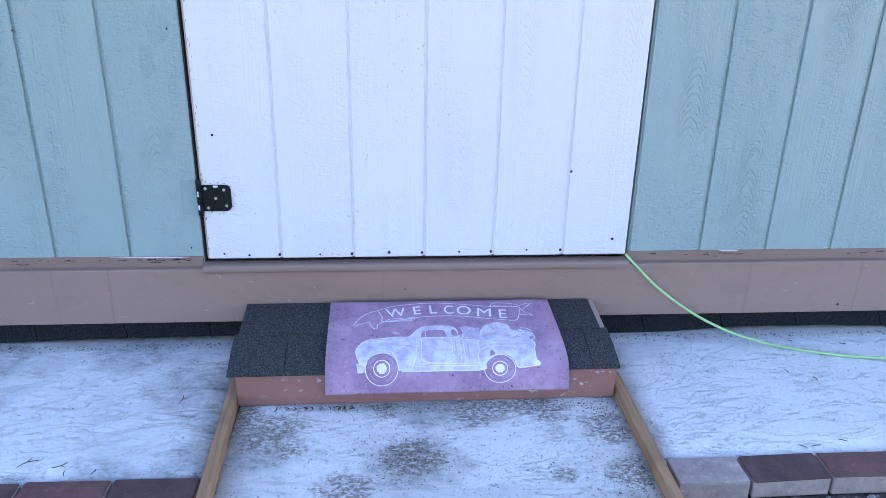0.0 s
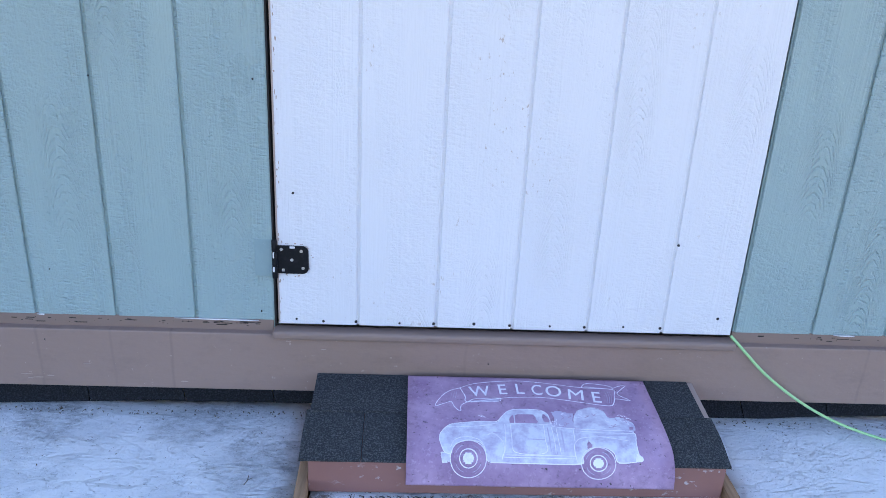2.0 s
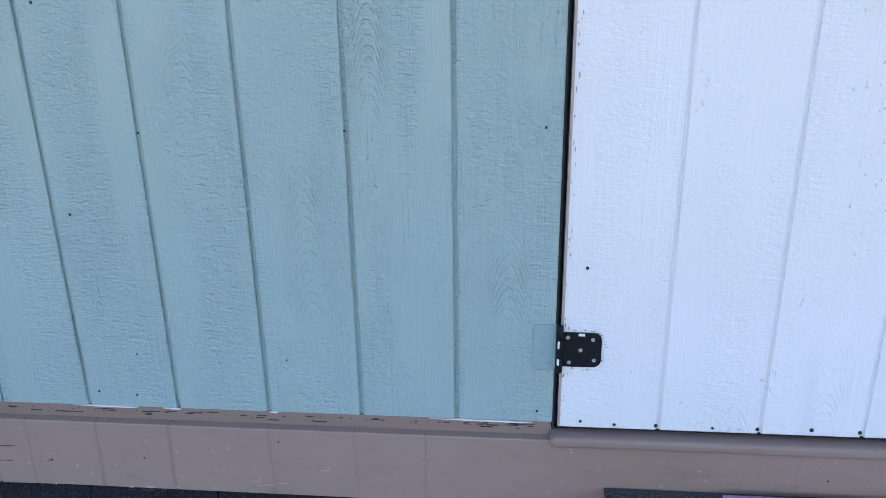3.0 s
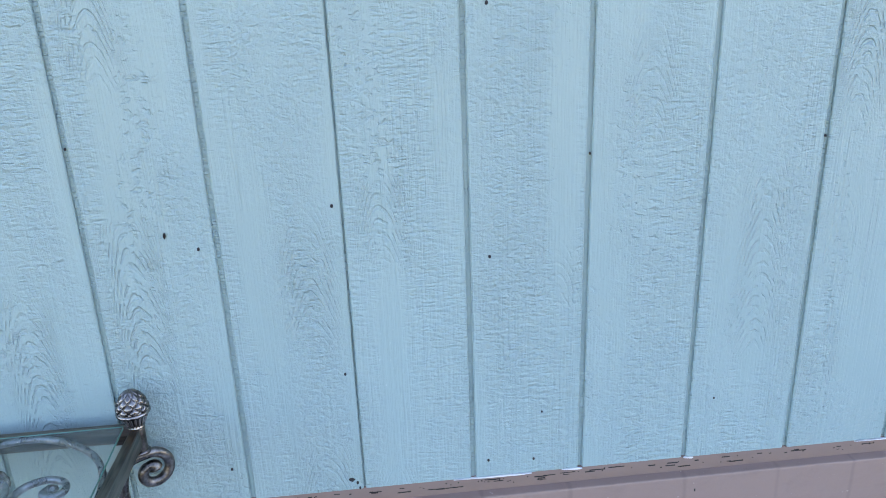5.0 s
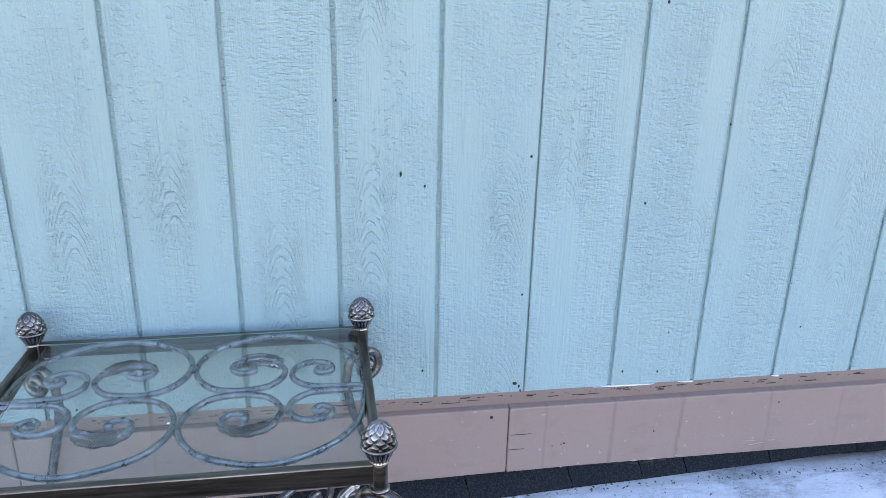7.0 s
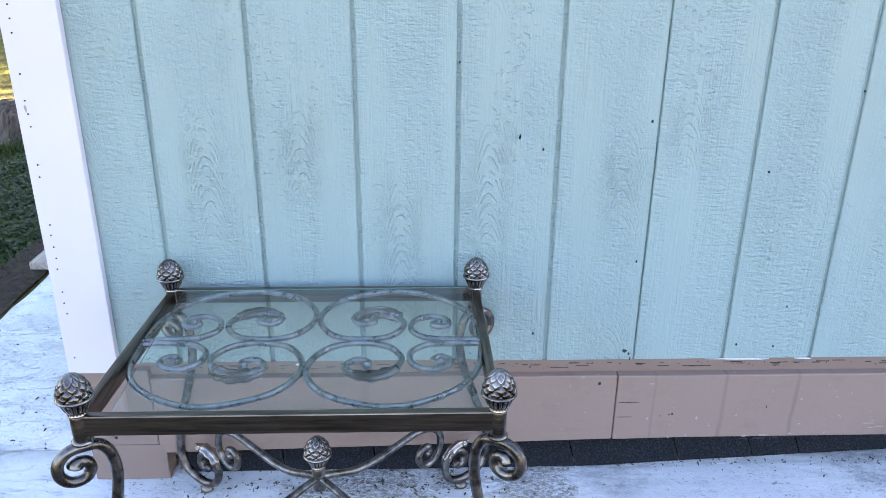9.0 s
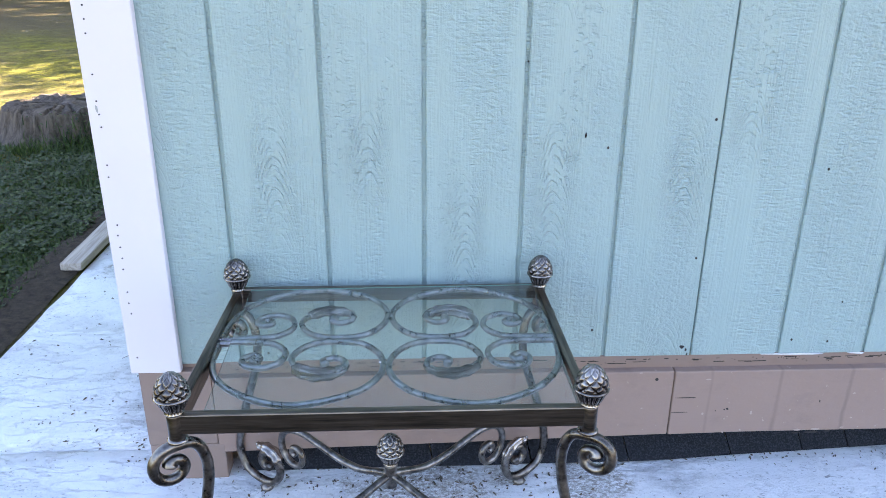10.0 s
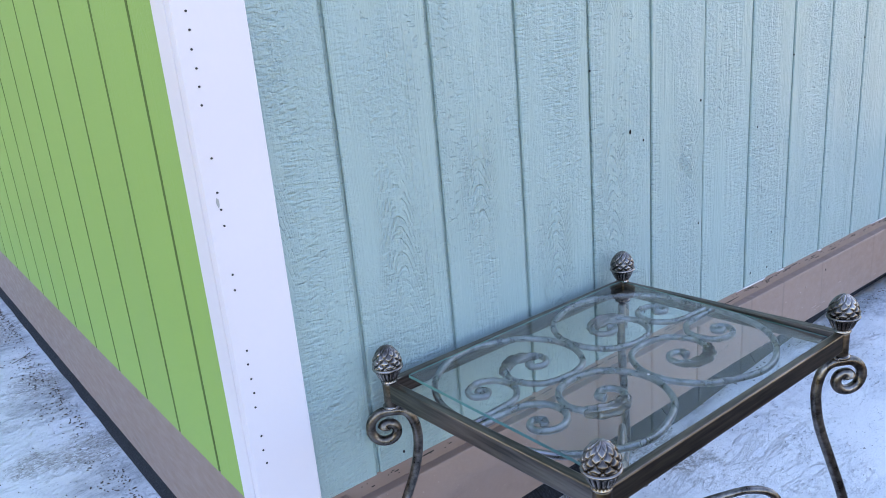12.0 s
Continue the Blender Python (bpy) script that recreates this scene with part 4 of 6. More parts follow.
part("body", bm, RED_PAINT, step_ob, "red-brown painted step box")
part("front_board", box(0.115 - 0.61, 1.122 - 0.61, -0.318 + 0.15, -0.3055 + 0.15, 0.004, 0.0985, 0.003, 2), RED_PAINT, step_ob, "red-brown front board, paint splashed")
part("edge_strip", slope_piece(1.1085, 1.124, -0.022, -0.172, 0.001, 0.003, 0.03), PALE_TAN, step_ob, "worn tan edge strip")
for a, b in ((0.095, 0.24), (0.2415, 0.62), (0.6215, 1.055), (1.0565, 1.128)):
    part("shingle", slope_piece(a, b, -0.17, -0.328, 0.004, 0.003), SHINGLE, step_ob)
for a, b in ((0.105, 0.42), (0.4215, 0.86), (0.8615, 1.108)):
    part("shingle", slope_piece(a, b, -0.022, -0.178, 0.0045, 0.009), SHINGLE, step_ob)

MAT_LINE = smooth_path([(0, -0.022, 0.163), (0, -0.10, 0.156), (0, -0.20, 0.146), (0, -0.27, 0.136), (0, -0.306, 0.124), (0, -0.327, 0.103), (0, -0.338, 0.077), (0, -0.342, 0.050)], 6)
MAT_S = [0.0]
for a, b in zip(MAT_LINE, MAT_LINE[1:]):
    MAT_S.append(MAT_S[-1] + (b - a).length)


def on_mat(x, s, lift=0.0):
    """The place on the mat at x, s metres down from its upper edge, lifted off its face."""
    s = min(max(s, 0.0), MAT_S[-1] - 1e-5)
    i = max(j for j in range(len(MAT_S) - 1) if MAT_S[j] <= s)
    a, b = MAT_LINE[i], MAT_LINE[i + 1]
    q = a.lerp(b, (s - MAT_S[i]) / (MAT_S[i + 1] - MAT_S[i]))
    d = (b - a).normalized()
    return Vector((x, q.y, q.z)) + Vector((0, d.z, -d.y)) * lift


mat_thing = thing("welcome_mat", "mauve welcome mat with a chalk-white pickup truck print", "mat", (0.66, -0.2, 0.15))
off = Matrix.Translation((-0.66, 0.2, -0.15))
bm = bmesh.new()
cols = 16
sheets = []
MAT_ROWS = [0.018] + [v for v in MAT_S if v > 0.019]
for lift in (0.004, 0.0):
    sheets.append([[bm.verts.new(on_mat(0.347 + 0.634 * i / cols + 0.008 * (s / 0.366) * (1 if i > cols // 2 else 0) * (i / cols), s, lift + 0.001 * noise.noise((i, s * 9, 0)))) for i in range(cols + 1)] for s in MAT_ROWS])
for s, sheet in enumerate(sheets):
    for a, b in zip(sheet, sheet[1:]):
        for i in range(cols):
            bm.faces.new((a[i], a[i + 1], b[i + 1], b[i]) if s == 0 else (a[i + 1], a[i], b[i], b[i + 1]))
a, b = sheets
ring = lambda sh: [sh[0][i] for i in range(cols + 1)] + [r[cols] for r in sh[1:]] + [sh[-1][i] for i in range(cols - 1, -1, -1)] + [r[0] for r in sh[-2:0:-1]]
ra, rb = ring(a), ring(b)
for i in range(len(ra)):
    j = (i + 1) % len(ra)
    bm.faces.new((ra[i], ra[j], rb[j], rb[i]))
part("sheet", moved(bm, off), MAT_RUBBER, mat_thing, "mauve rubber sheet", True)


def stroke(pts, width, name, material=None, per=5, closed=False):
    """A printed line that follows the mat."""
    line = smooth_path([(x, s, 0) for x, s in pts], per) if per > 1 else [Vector((x, s, 0)) for x, s in pts]
    bm = bmesh.new()
    prev = None
    for i, q in enumerate(line):
        t = (line[min(i + 1, len(line) - 1)] - line[max(i - 1, 0)]).normalized()
        nrm = Vector((-t.y, t.x, 0)) * width / 2 * (0.8 + 0.4 * noise.noise((q.x * 60, q.y * 60, 0)))
        pair = [bm.verts.new(on_mat(*(q + nrm * sg).xy, 0.0052)) for sg in (1, -1)]
        if prev:
            bm.faces.new((prev[0], prev[1], pair[1], pair[0]))
        prev = pair
    return part(name, moved(bm, off), material or PRINT, mat_thing)


def patch(pts, name, material, lift=0.0046, per=4):
    """A printed area that follows the mat, cut into thin bands down its face."""
    line = [Vector((q.x, q.y)) for q in smooth_path([(x, s, 0) for x, s in pts] + [(*pts[0], 0)], per)]
    lo, hi = min(q.y for q in line), max(q.y for q in line)
    n = max(6, int((hi - lo) / 0.004))
    bm = bmesh.new()

    def spans(s):
        xs = []
        for p, q in zip(line, line[1:] + line[:1]):
            if (p.y <= s) != (q.y <= s):
                xs.append(p.x + (q.x - p.x) * (s - p.y) / (q.y - p.y))
        xs.sort()
        return list(zip(xs[::2], xs[1::2]))

    for i in range(n):
        s0, s1 = lo + (hi - lo) * i / n, lo + (hi - lo) * (i + 1) / n
        for x0, x1 in spans((s0 + s1) / 2):
            vs = [bm.verts.new(on_mat(x, s, lift)) for x, s in ((x0, s0), (x1, s0), (x1, s1), (x0, s1))]
            bm.faces.new(vs)
    bmesh.ops.remove_doubles(bm, verts=bm.verts, dist=0.0001)
    return part(name, moved(bm, off), material, mat_thing)


def circle_pts(cx, cs, rx, rs, a0=0, a1=360, n=16):
    return [(cx + rx * math.cos(radians(a0 + (a1 - a0) * i / n)), cs - rs * math.sin(radians(a0 + (a1 - a0) * i / n))) for i in range(n + 1)]


# truck print
body = [(0.425, 0.264), (0.427, 0.246), (0.438, 0.228), (0.455, 0.212), (0.486, 0.206), (0.531, 0.200), (0.567, 0.200), (0.583, 0.179), (0.600, 0.159), (0.621, 0.152), (0.663, 0.151), (0.688, 0.156), (0.699, 0.171), (0.702, 0.189), (0.707, 0.213), (0.755, 0.220), (0.842, 0.224), (0.903, 0.228), (0.902, 0.265), (0.903, 0.292), (0.911, 0.300), (0.909, 0.307), (0.881, 0.311), (0.855, 0.312), (0.847, 0.305), (0.844, 0.292), (0.827, 0.279), (0.804, 0.277), (0.783, 0.286), (0.767, 0.301), (0.762, 0.316), (0.682, 0.317), (0.559, 0.316), (0.539, 0.312), (0.535, 0.296), (0.523, 0.271), (0.495, 0.265), (0.468, 0.273), (0.456, 0.287), (0.452, 0.298), (0.437, 0.295), (0.429, 0.278)]
patch(body, "truck_print", PRINT_BODY)
stroke(body + body[:1], 0.0026, "truck_outline", PRINT, 4)
load = [(0.766, 0.172), (0.778, 0.152), (0.795, 0.143), (0.820, 0.137), (0.845, 0.151), (0.852, 0.175), (0.881, 0.175), (0.900, 0.185), (0.911, 0.198), (0.905, 0.224), (0.842, 0.2235), (0.766, 0.219), (0.761, 0.194)]
patch(load, "load_print", PRINT_BODY, 0.0044)
patch([(0.700, 0.162), (0.715, 0.157), (0.731, 0.154), (0.746, 0.160), (0.764, 0.164), (0.759, 0.189), (0.761, 0.218), (0.710, 0.213), (0.703, 0.189)], "load_print", PRINT_DIM, 0.0042)
for pts in ([(0.6145, 0.203), (0.6155, 0.177), (0.630, 0.172), (0.663, 0.173), (0.667, 0.190), (0.668, 0.203)], [(0.600, 0.203), (0.601, 0.187), (0.608, 0.177), (0.6115, 0.178), (0.611, 0.203)], [(0.684, 0.174), (0.689, 0.170), (0.697, 0.179), (0.701, 0.197), (0.686, 0.197)]):
    patch(pts, "window_print", MAT_RUBBER, 0.0054, 2)
patch([(0.897, 0.209), (0.907, 0.209), (0.906, 0.219), (0.896, 0.220)], "gap_print", MAT_RUBBER, 0.0054, 1)
for ln in ([(0.6015, 0.208), (0.600, 0.257), (0.606, 0.293), (0.678, 0.293), (0.681, 0.259), (0.683, 0.211)], [(0.587, 0.210), (0.585, 0.257), (0.582, 0.287), (0.574, 0.303)], [(0.7015, 0.217), (0.703, 0.260), (0.703, 0.296)], [(0.713, 0.218), (0.713, 0.260), (0.715, 0.296)], [(0.535, 0.296), (0.532, 0.281), (0.520, 0.262), (0.490, 0.254), (0.463, 0.263), (0.451, 0.284)], [(0.540, 0.248), (0.556, 0.241), (0.575, 0.263), (0.580, 0.287), (0.573, 0.310)], [(0.762, 0.316), (0.754, 0.312), (0.749, 0.291), (0.752, 0.268), (0.772, 0.251), (0.818, 0.246), (0.849, 0.250), (0.888, 0.258)], [(0.755, 0.219), (0.753, 0.261)], [(0.443, 0.223), (0.486, 0.221), (0.536, 0.215), (0.567, 0.205)], [(0.584, 0.299), (0.633, 0.299), (0.682, 0.299), (0.752, 0.299)], [(0.579, 0.304), (0.682, 0.3045), (0.754, 0.305)], [(0.760, 0.2275), (0.820, 0.232), (0.903, 0.233)], [(0.600, 0.205), (0.640, 0.206), (0.700, 0.208)], [(0.622, 0.200), (0.634, 0.180)], [(0.634, 0.201), (0.650, 0.178)], [(0.646, 0.201), (0.660, 0.182)]):
    stroke(ln, 0.0020, "print_line", PRINT)
# scribbled foliage of the load and rubbed shading on the body
r = random.Random(17)
for x0, x1, s0, s1, n in ((0.708, 0.758, 0.158, 0.205, 12), (0.775, 0.900, 0.150, 0.215, 16)):
    for i in range(n):
        a, b = r.uniform(x0, x1), r.uniform(s0, s1)
        if s0 == 0.150 and b < 0.178 and a > 0.85:
            b += 0.03
        stroke([(a, b), (a + r.uniform(-0.008, 0.008), b + r.uniform(0.002, 0.008)), (a + r.uniform(-0.012, 0.012), b + r.uniform(0.006, 0.014))], 0.0018, "leaf_print", PRINT if i % 2 else MAT_RUBBER, 4)
for a, b in ((0.883, 0.168), (0.893, 0.172), (0.902, 0.180), (0.530, 0.180), (0.535, 0.184)):
    stroke([(a - 0.006, b), (a, b - 0.003), (a + 0.006, b + 0.002)], 0.0022, "leaf_print", PRINT, 4)
for x0, s0, w, h in ((0.722, 0.230, 0.004, 0.060), (0.690, 0.220, 0.003, 0.070), (0.555, 0.236, 0.020, 0.006), (0.640, 0.256, 0.040, 0.003), (0.815, 0.2385, 0.07, 0.003), (0.490, 0.2285, 0.05, 0.003), (0.660, 0.212, 0.006, 0.006)):
    patch([(x0, s0), (x0 + w, s0 + 0.001), (x0 + w * 0.9, s0 + h), (x0 + w * 0.1, s0 + h * 0.9)], "rubbed_print", PRINT_DIM, 0.0050, 2)
for cx, cs, rx, rs in ((0.4935, 0.308, 0.043, 0.0432), (0.804, 0.3135, 0.0415, 0.036)):
    stroke(circle_pts(cx, cs, rx, rs), 0.0024, "wheel_print", PRINT, 2)
    stroke(circle_pts(cx, cs, rx * 0.49, rs * 0.48), 0.0028, "wheel_print", PRINT, 2)
    patch(circle_pts(cx, cs, rx * 0.31, rs * 0.29)[:-1], "hub_print", PRINT)
    for a0 in (20, 110, 200, 290):
        stroke(circle_pts(cx, cs, rx * 0.74, rs * 0.74, a0, a0 + 50, 5), 0.0014, "tyre_print", PRINT_DIM, 2)
patch([(0.4284, 0.296), (0.4488, 0.295), (0.452, 0.315), (0.432, 0.3185)], "bumper_print", PRINT_BODY, 0.0047, 1)
stroke([(0.4284, 0.296), (0.4488, 0.295), (0.452, 0.315), (0.432, 0.3185), (0.4284, 0.296)], 0.0020, "bumper_print", PRINT, 1)
patch([(0.898, 0.292), (0.906, 0.294), (0.913, 0.3035), (0.909, 0.308), (0.894, 0.309)], "bumper_print", PRINT, 0.0048, 1)
# banner
stroke([(0.483, 0.068), (0.528, 0.047), (0.6215, 0.033), (0.698, 0.038), (0.806, 0.0555), (0.887, 0.060), (0.8876, 0.085), (0.879, 0.119), (0.861, 0.130), (0.793, 0.118), (0.698, 0.102), (0.623, 0.1035), (0.5805, 0.110), (0.501, 0.126), (0.495, 0.102), (0.483, 0.068)], 0.0026, "banner_print")
stroke([(0.483, 0.069), (0.456, 0.081), (0.4325, 0.107), (0.417, 0.144), (0.441, 0.1335), (0.458, 0.127), (0.466, 0.148), (0.480, 0.1625), (0.483, 0.140), (0.501, 0.126)], 0.0024, "banner_print", None, 3)
stroke([(0.501, 0.126), (0.518, 0.1135), (0.549, 0.1106), (0.584, 0.108), (0.581, 0.121), (0.548, 0.124), (0.509, 0.1265)], 0.0024, "banner_print", None, 3)
patch([(0.512, 0.120), (0.549, 0.114), (0.580, 0.111), (0.579, 0.119), (0.548, 0.122), (0.512, 0.125)], "banner_print", PRINT_DIM, 0.0046, 2)
stroke([(0.806, 0.0555), (0.817, 0.039), (0.847, 0.038), (0.885, 0.0476), (0.887, 0.060), (0.867, 0.057), (0.815, 0.0517)], 0.0026, "banner_print", None, 3)
stroke([(0.8875, 0.058), (0.907, 0.046), (0.928, 0.0426), (0.897, 0.075), (0.9065, 0.0906), (0.9256, 0.106), (0.903, 0.102), (0.886, 0.100)], 0.0024, "banner_print", None, 2)
for a in (0.866, 0.872, 0.878):
    stroke([(a, 0.070), (a + 0.001, 0.095), (a - 0.004, 0.118)], 0.0012, "banner_print", PRINT_DIM, 3)
for a in (0.462, 0.468, 0.474):
    stroke([(a, 0.085), (a - 0.002, 0.098), (a - 0.005, 0.112)], 0.0012, "banner_print", PRINT_DIM, 3)
for ch, x, s, ang, size, wide in (("W", 0.5365, 0.1005, 7, 0.060, 0.88), ("E", 0.595, 0.0912, 4, 0.060, 0.84), ("L", 0.640, 0.0880, 1, 0.062, 0.82), ("C", 0.685, 0.0900, -1, 0.061, 0.72), ("O", 0.7275, 0.0955, -3, 0.064, 0.86), ("M", 0.7835, 0.1075, -6, 0.062, 1.0), ("E", 0.8365, 0.1170, -3, 0.064, 0.84)):
    cu = bpy.data.curves.new("letter", "FONT")
    cu.body, cu.size, cu.align_x, cu.offset = ch, size, "CENTER", 0.0 if ch == "M" else 0.0004
    tmp = new("letter", cu)
    me = bpy.data.meshes.new_from_object(tmp.evaluated_get(bpy.context.evaluated_depsgraph_get()))
    bpy.data.objects.remove(tmp)
    turn = Matrix.Rotation(radians(ang), 4, "Z")
    for v in me.vertices:
        q = turn @ Vector((v.co.x * wide, v.co.y, 0))
        v.co = off @ on_mat(x + q.x, s - q.y, 0.0053)
    me.materials.clear()
    me.materials.append(PRINT)
    lt = new("letter", me)
    lt.parent = mat_thing

# ---- form lumber, bricks, gravel, cord ----
for x0, w, top, turn, lab in ((0.087, 0.026, 0.040, 0.8, "raw pine board on edge along the path"), (1.129, 0.027, 0.032, 0.0, "raw pine board on edge, scuffed, along the path")):
    fb = finish("form_board", box(0, w, -1.36, 0, -0.06, top, 0.003, 2), LUMBER)
    fb.matrix_world = pose(x0, -0.235, 0, 0, 0, turn)
    tagged(fb, lab, "board", "path edging")


def brick(x, y, length, top, hue, seed):
    r = random.Random(seed)
    b = thing("brick", ("pinkish-grey", "dark maroon", "red-brown")[hue] + " paving brick edging the concrete", "brick", (x, y, top), "edging bricks")
    bm = box(-length / 2, length / 2, -0.046, 0.046, -0.052, -0.003, 0.004, 2)
    for v in bm.verts:
        v.co += Vector((r.uniform(-1, 1), r.uniform(-1, 1), r.uniform(-1, 1))) * 0.0014
    part("body", bm, BRICK_SIDE, b, "side coated in beige paint")
    bm = box(-length / 2 + 0.001, length / 2 - 0.001, -0.0455, 0.0455, -0.006, 0.0, 0.003, 2)
    for v in bm.verts:
        v.co += Vector((r.uniform(-1, 1), r.uniform(-1, 1), r.uniform(-0.6, 0.6))) * 0.0014
    part("top_face", bm, BRICKS[hue], b)
    b.matrix_world = pose(x, y, top, r.uniform(-1.2, 1.2), r.uniform(-1.0, 1.0), r.uniform(-1.5, 1.5))
    return b


x = 1.176
for i, (w, hue) in enumerate(((0.178, 0), (0.198, 1), (0.20, 2), (0.20, 1), (0.20, 2), (0.20, 0), (0.20, 2))):
    brick(x + w / 2, -0.628 + 0.002 * i, w - 0.008, 0.002, hue, i)
    x += w
x = 0.080
for i, hue in enumerate((1, 2, 1, 2, 2, 1, 0, 2, 1, 2)):
    brick(x - 0.1, -0.640, 0.192, 0.001, hue, 20 + i)
    x -= 0.2
gravel = grid_sheet("ground_gravel", [-14, -8, -5, -3.2, -2, -1, 0.1, 1.15, 2, 3, 4.5, 8, 14], [-18, -9, -5, -3.5, -2.0, -1.2, -0.66, -0.5], lambda x, y: -0.056, GRAVEL)
tagged(gravel, "grey-brown gravel and grit in front of the paving", "gravel", kind="structure")
rng = random.Random(3)
vs, fs = [], []
for i in range(1500):
    cx, cy = rng.uniform(1.18, 2.6), -0.68 - rng.random() ** 1.5 * 0.7
    r = rng.uniform(0.003, 0.011)
    b = len(vs)
    for d in ((1, 0, 0), (-0.9, 0.3, 0), (0.1, 1, 0), (0, -1, 0.1), (0.1, 0, 0.8), (0, 0, -0.6)):
        vs.append((cx + d[0] * r * rng.uniform(0.7, 1.2), cy + d[1] * r * rng.uniform(0.7, 1.2), -0.054 + r * 0.4 + d[2] * r))
    fs += [(b, b + 2, b + 4), (b + 2, b + 1, b + 4), (b + 1, b + 3, b + 4), (b + 3, b, b + 4), (b + 2, b, b + 5), (b + 1, b + 2, b + 5), (b + 3, b + 1, b + 5), (b, b + 3, b + 5)]
tagged(raw("gravel_stones", vs, fs, brick_paint("gravel_stone", (0.16, 0.14, 0.13), (0.32, 0.29, 0.27))), "loose grey gravel stones", "gravel", kind="stuff")

cord = finish("extension_cord", tube(smooth_path([(1.214, -0.006, 0.292), (1.245, -0.022, 0.262), (1.32, -0.032, 0.19), (1.43, -0.036, 0.11), (1.55, -0.035, 0.045), (1.66, -0.055, 0.013), (1.76, -0.098, 0.0085), (1.92, -0.145, 0.008), (2.15, -0.165, 0.008), (2.5, -0.13, 0.008), (2.9, -0.17, 0.008)], 10), 0.0040, 10), CORD, True)
tagged(cord, "lime-green extension cord trailing from the door corner over the concrete", "cord")

# dirt crumbs, twigs and dry bits on the concrete
rng = random.Random(11)
vs, fs = [], []


def crumb(cx, cy, r, z=0.003):
    b = len(vs)
    a = rng.uniform(0, 6.28)
    e = rng.uniform(1, 3.5)
    for i in range(5):
        t = a + i * 1.257
        px, py = math.cos(i * 1.257) * r * e, math.sin(i * 1.257) * r
        vs.append((cx + px * math.cos(a) - py * math.sin(a), cy + px * math.sin(a) + py * math.cos(a), z - 0.002))
    vs.append((cx, cy, z + r * 0.6))
    fs.extend([(b + i, b + (i + 1) % 5, b + 5) for i in range(5)])


for i in range(900):
    crumb(rng.uniform(0.14, 1.12), -0.32 - rng.random() ** 1.3 * 0.6, 0.0004 + 0.001 * rng.random() ** 2, 0.002)
for i in range(260):
    crumb(rng.gauss(0.24, 0.07), rng.gauss(-0.44, 0.09), rng.uniform(0.0005, 0.0013), 0.002)
    crumb(rng.gauss(0.56, 0.055), rng.gauss(-0.55, 0.04), rng.uniform(0.0005, 0.0013), 0.002)
    crumb(rng.gauss(1.06, 0.035), rng.uniform(-0.75, -0.33), rng.uniform(0.0005, 0.0016), 0.002)
    crumb(rng.uniform(0.2, 1.1), -0.322 - abs(rng.gauss(0, 0.02)), rng.uniform(0.0005, 0.0014), 0.002)
for i in range(110):
    crumb(rng.uniform(1.2, 2.4), rng.uniform(-0.55, 0.0), 0.0004 + 0.0012 * rng.random() ** 3, 0.002)
for i in range(190):
    crumb(rng.uniform(-3.0, 0.05), rng.uniform(-0.56, 0.0), 0.0004 + 0.0014 * rng.random() ** 3, 0.002)
for i in range(500):
    crumb(rng.uniform(-3.08, -2.52), rng.uniform(0.1, 4.0), rng.uniform(0.0008, 0.003))
for i in range(1100):
    crumb(-2.515 - abs(rng.gauss(0, 0.045)), rng.uniform(0.05, 4.5), rng.uniform(0.0008, 0.0028))
for i in range(600):
    crumb(rng.uniform(-2.3, 2.4), -0.005 - abs(rng.gauss(0, 0.02)) + 0.03, rng.uniform(0.0006, 0.002))
for i in range(200):
    crumb(rng.gauss(-1.85, 0.25), rng.gauss(-0.06, 0.04), rng.uniform(0.001, 0.003))
tagged(raw("ground_litter", vs, fs, LITTER), "dry crumbs, twigs and dirt scattered on the concrete", "litter", kind="stuff")


def twig(x0, y0, x1, y1, seed):
    r = random.Random(seed)
    m = Vector(((x0 + x1) / 2, (y0 + y1) / 2, 0))
    d = Vector((x1 - x0, y1 - y0, 0))
    n = Vector((-d.y, d.x, 0)) * r.uniform(-0.25, 0.25)
    lift = Vector((0, 0, 0.0035))
    bm = tube(smooth_path([-d / 2 + lift, n * 0.7 + lift * 1.3, d / 2 + lift], 5), 0.0011, 6, None, (0.6, 0.3))
    if d.length > 0.025:
        tube(smooth_path([n * 0.7 + lift * 1.3, n * 1.8 + d * 0.16 + lift, n * 2.4 + d * 0.3 + lift], 3), 0.0008, 5, bm, (1, 0.3))
    ob = finish("twig", moved(bm, Matrix.Identity(4)), STUMP, True)
    ob.matrix_world = Matrix.Translation(m)
    tagged(ob, "small dry grey-brown twig lying on the concrete", "twig", "twigs on the paving")


for i, q in enumerate(((-0.354, -0.544, -0.311, -0.519), (-0.272, -0.549, -0.241, -0.530), (-0.233, -0.580, -0.236, -0.560), (-0.176, -0.578, -0.168, -0.558), (-0.042, -0.297, -0.038, -0.259), (1.663, -0.199, 1.668, -0.217), (1.726, -0.242, 1.732, -0.260), (1.752, -0.028, 1.770, -0.037), (1.910, -0.053, 1.930, -0.060), (1.526, -0.547, 1.545, -0.560), (1.556, -0.556, 1.585, -0.552), (1.640, -0.530, 1.66, -0.54), (-2.62, 3.05, -2.52, 3.12), (-2.60, 1.95, -2.52, 2.02), (-2.75, 0.55, -2.70, 0.66))):
    twig(*q, i)

# faint marks scratched into the path's edge
rng = random.Random(4)
marks = thing("scratched_marks", "illegible dark marks scratched in the concrete path", "marks", (0.31, -0.336, 0.004))
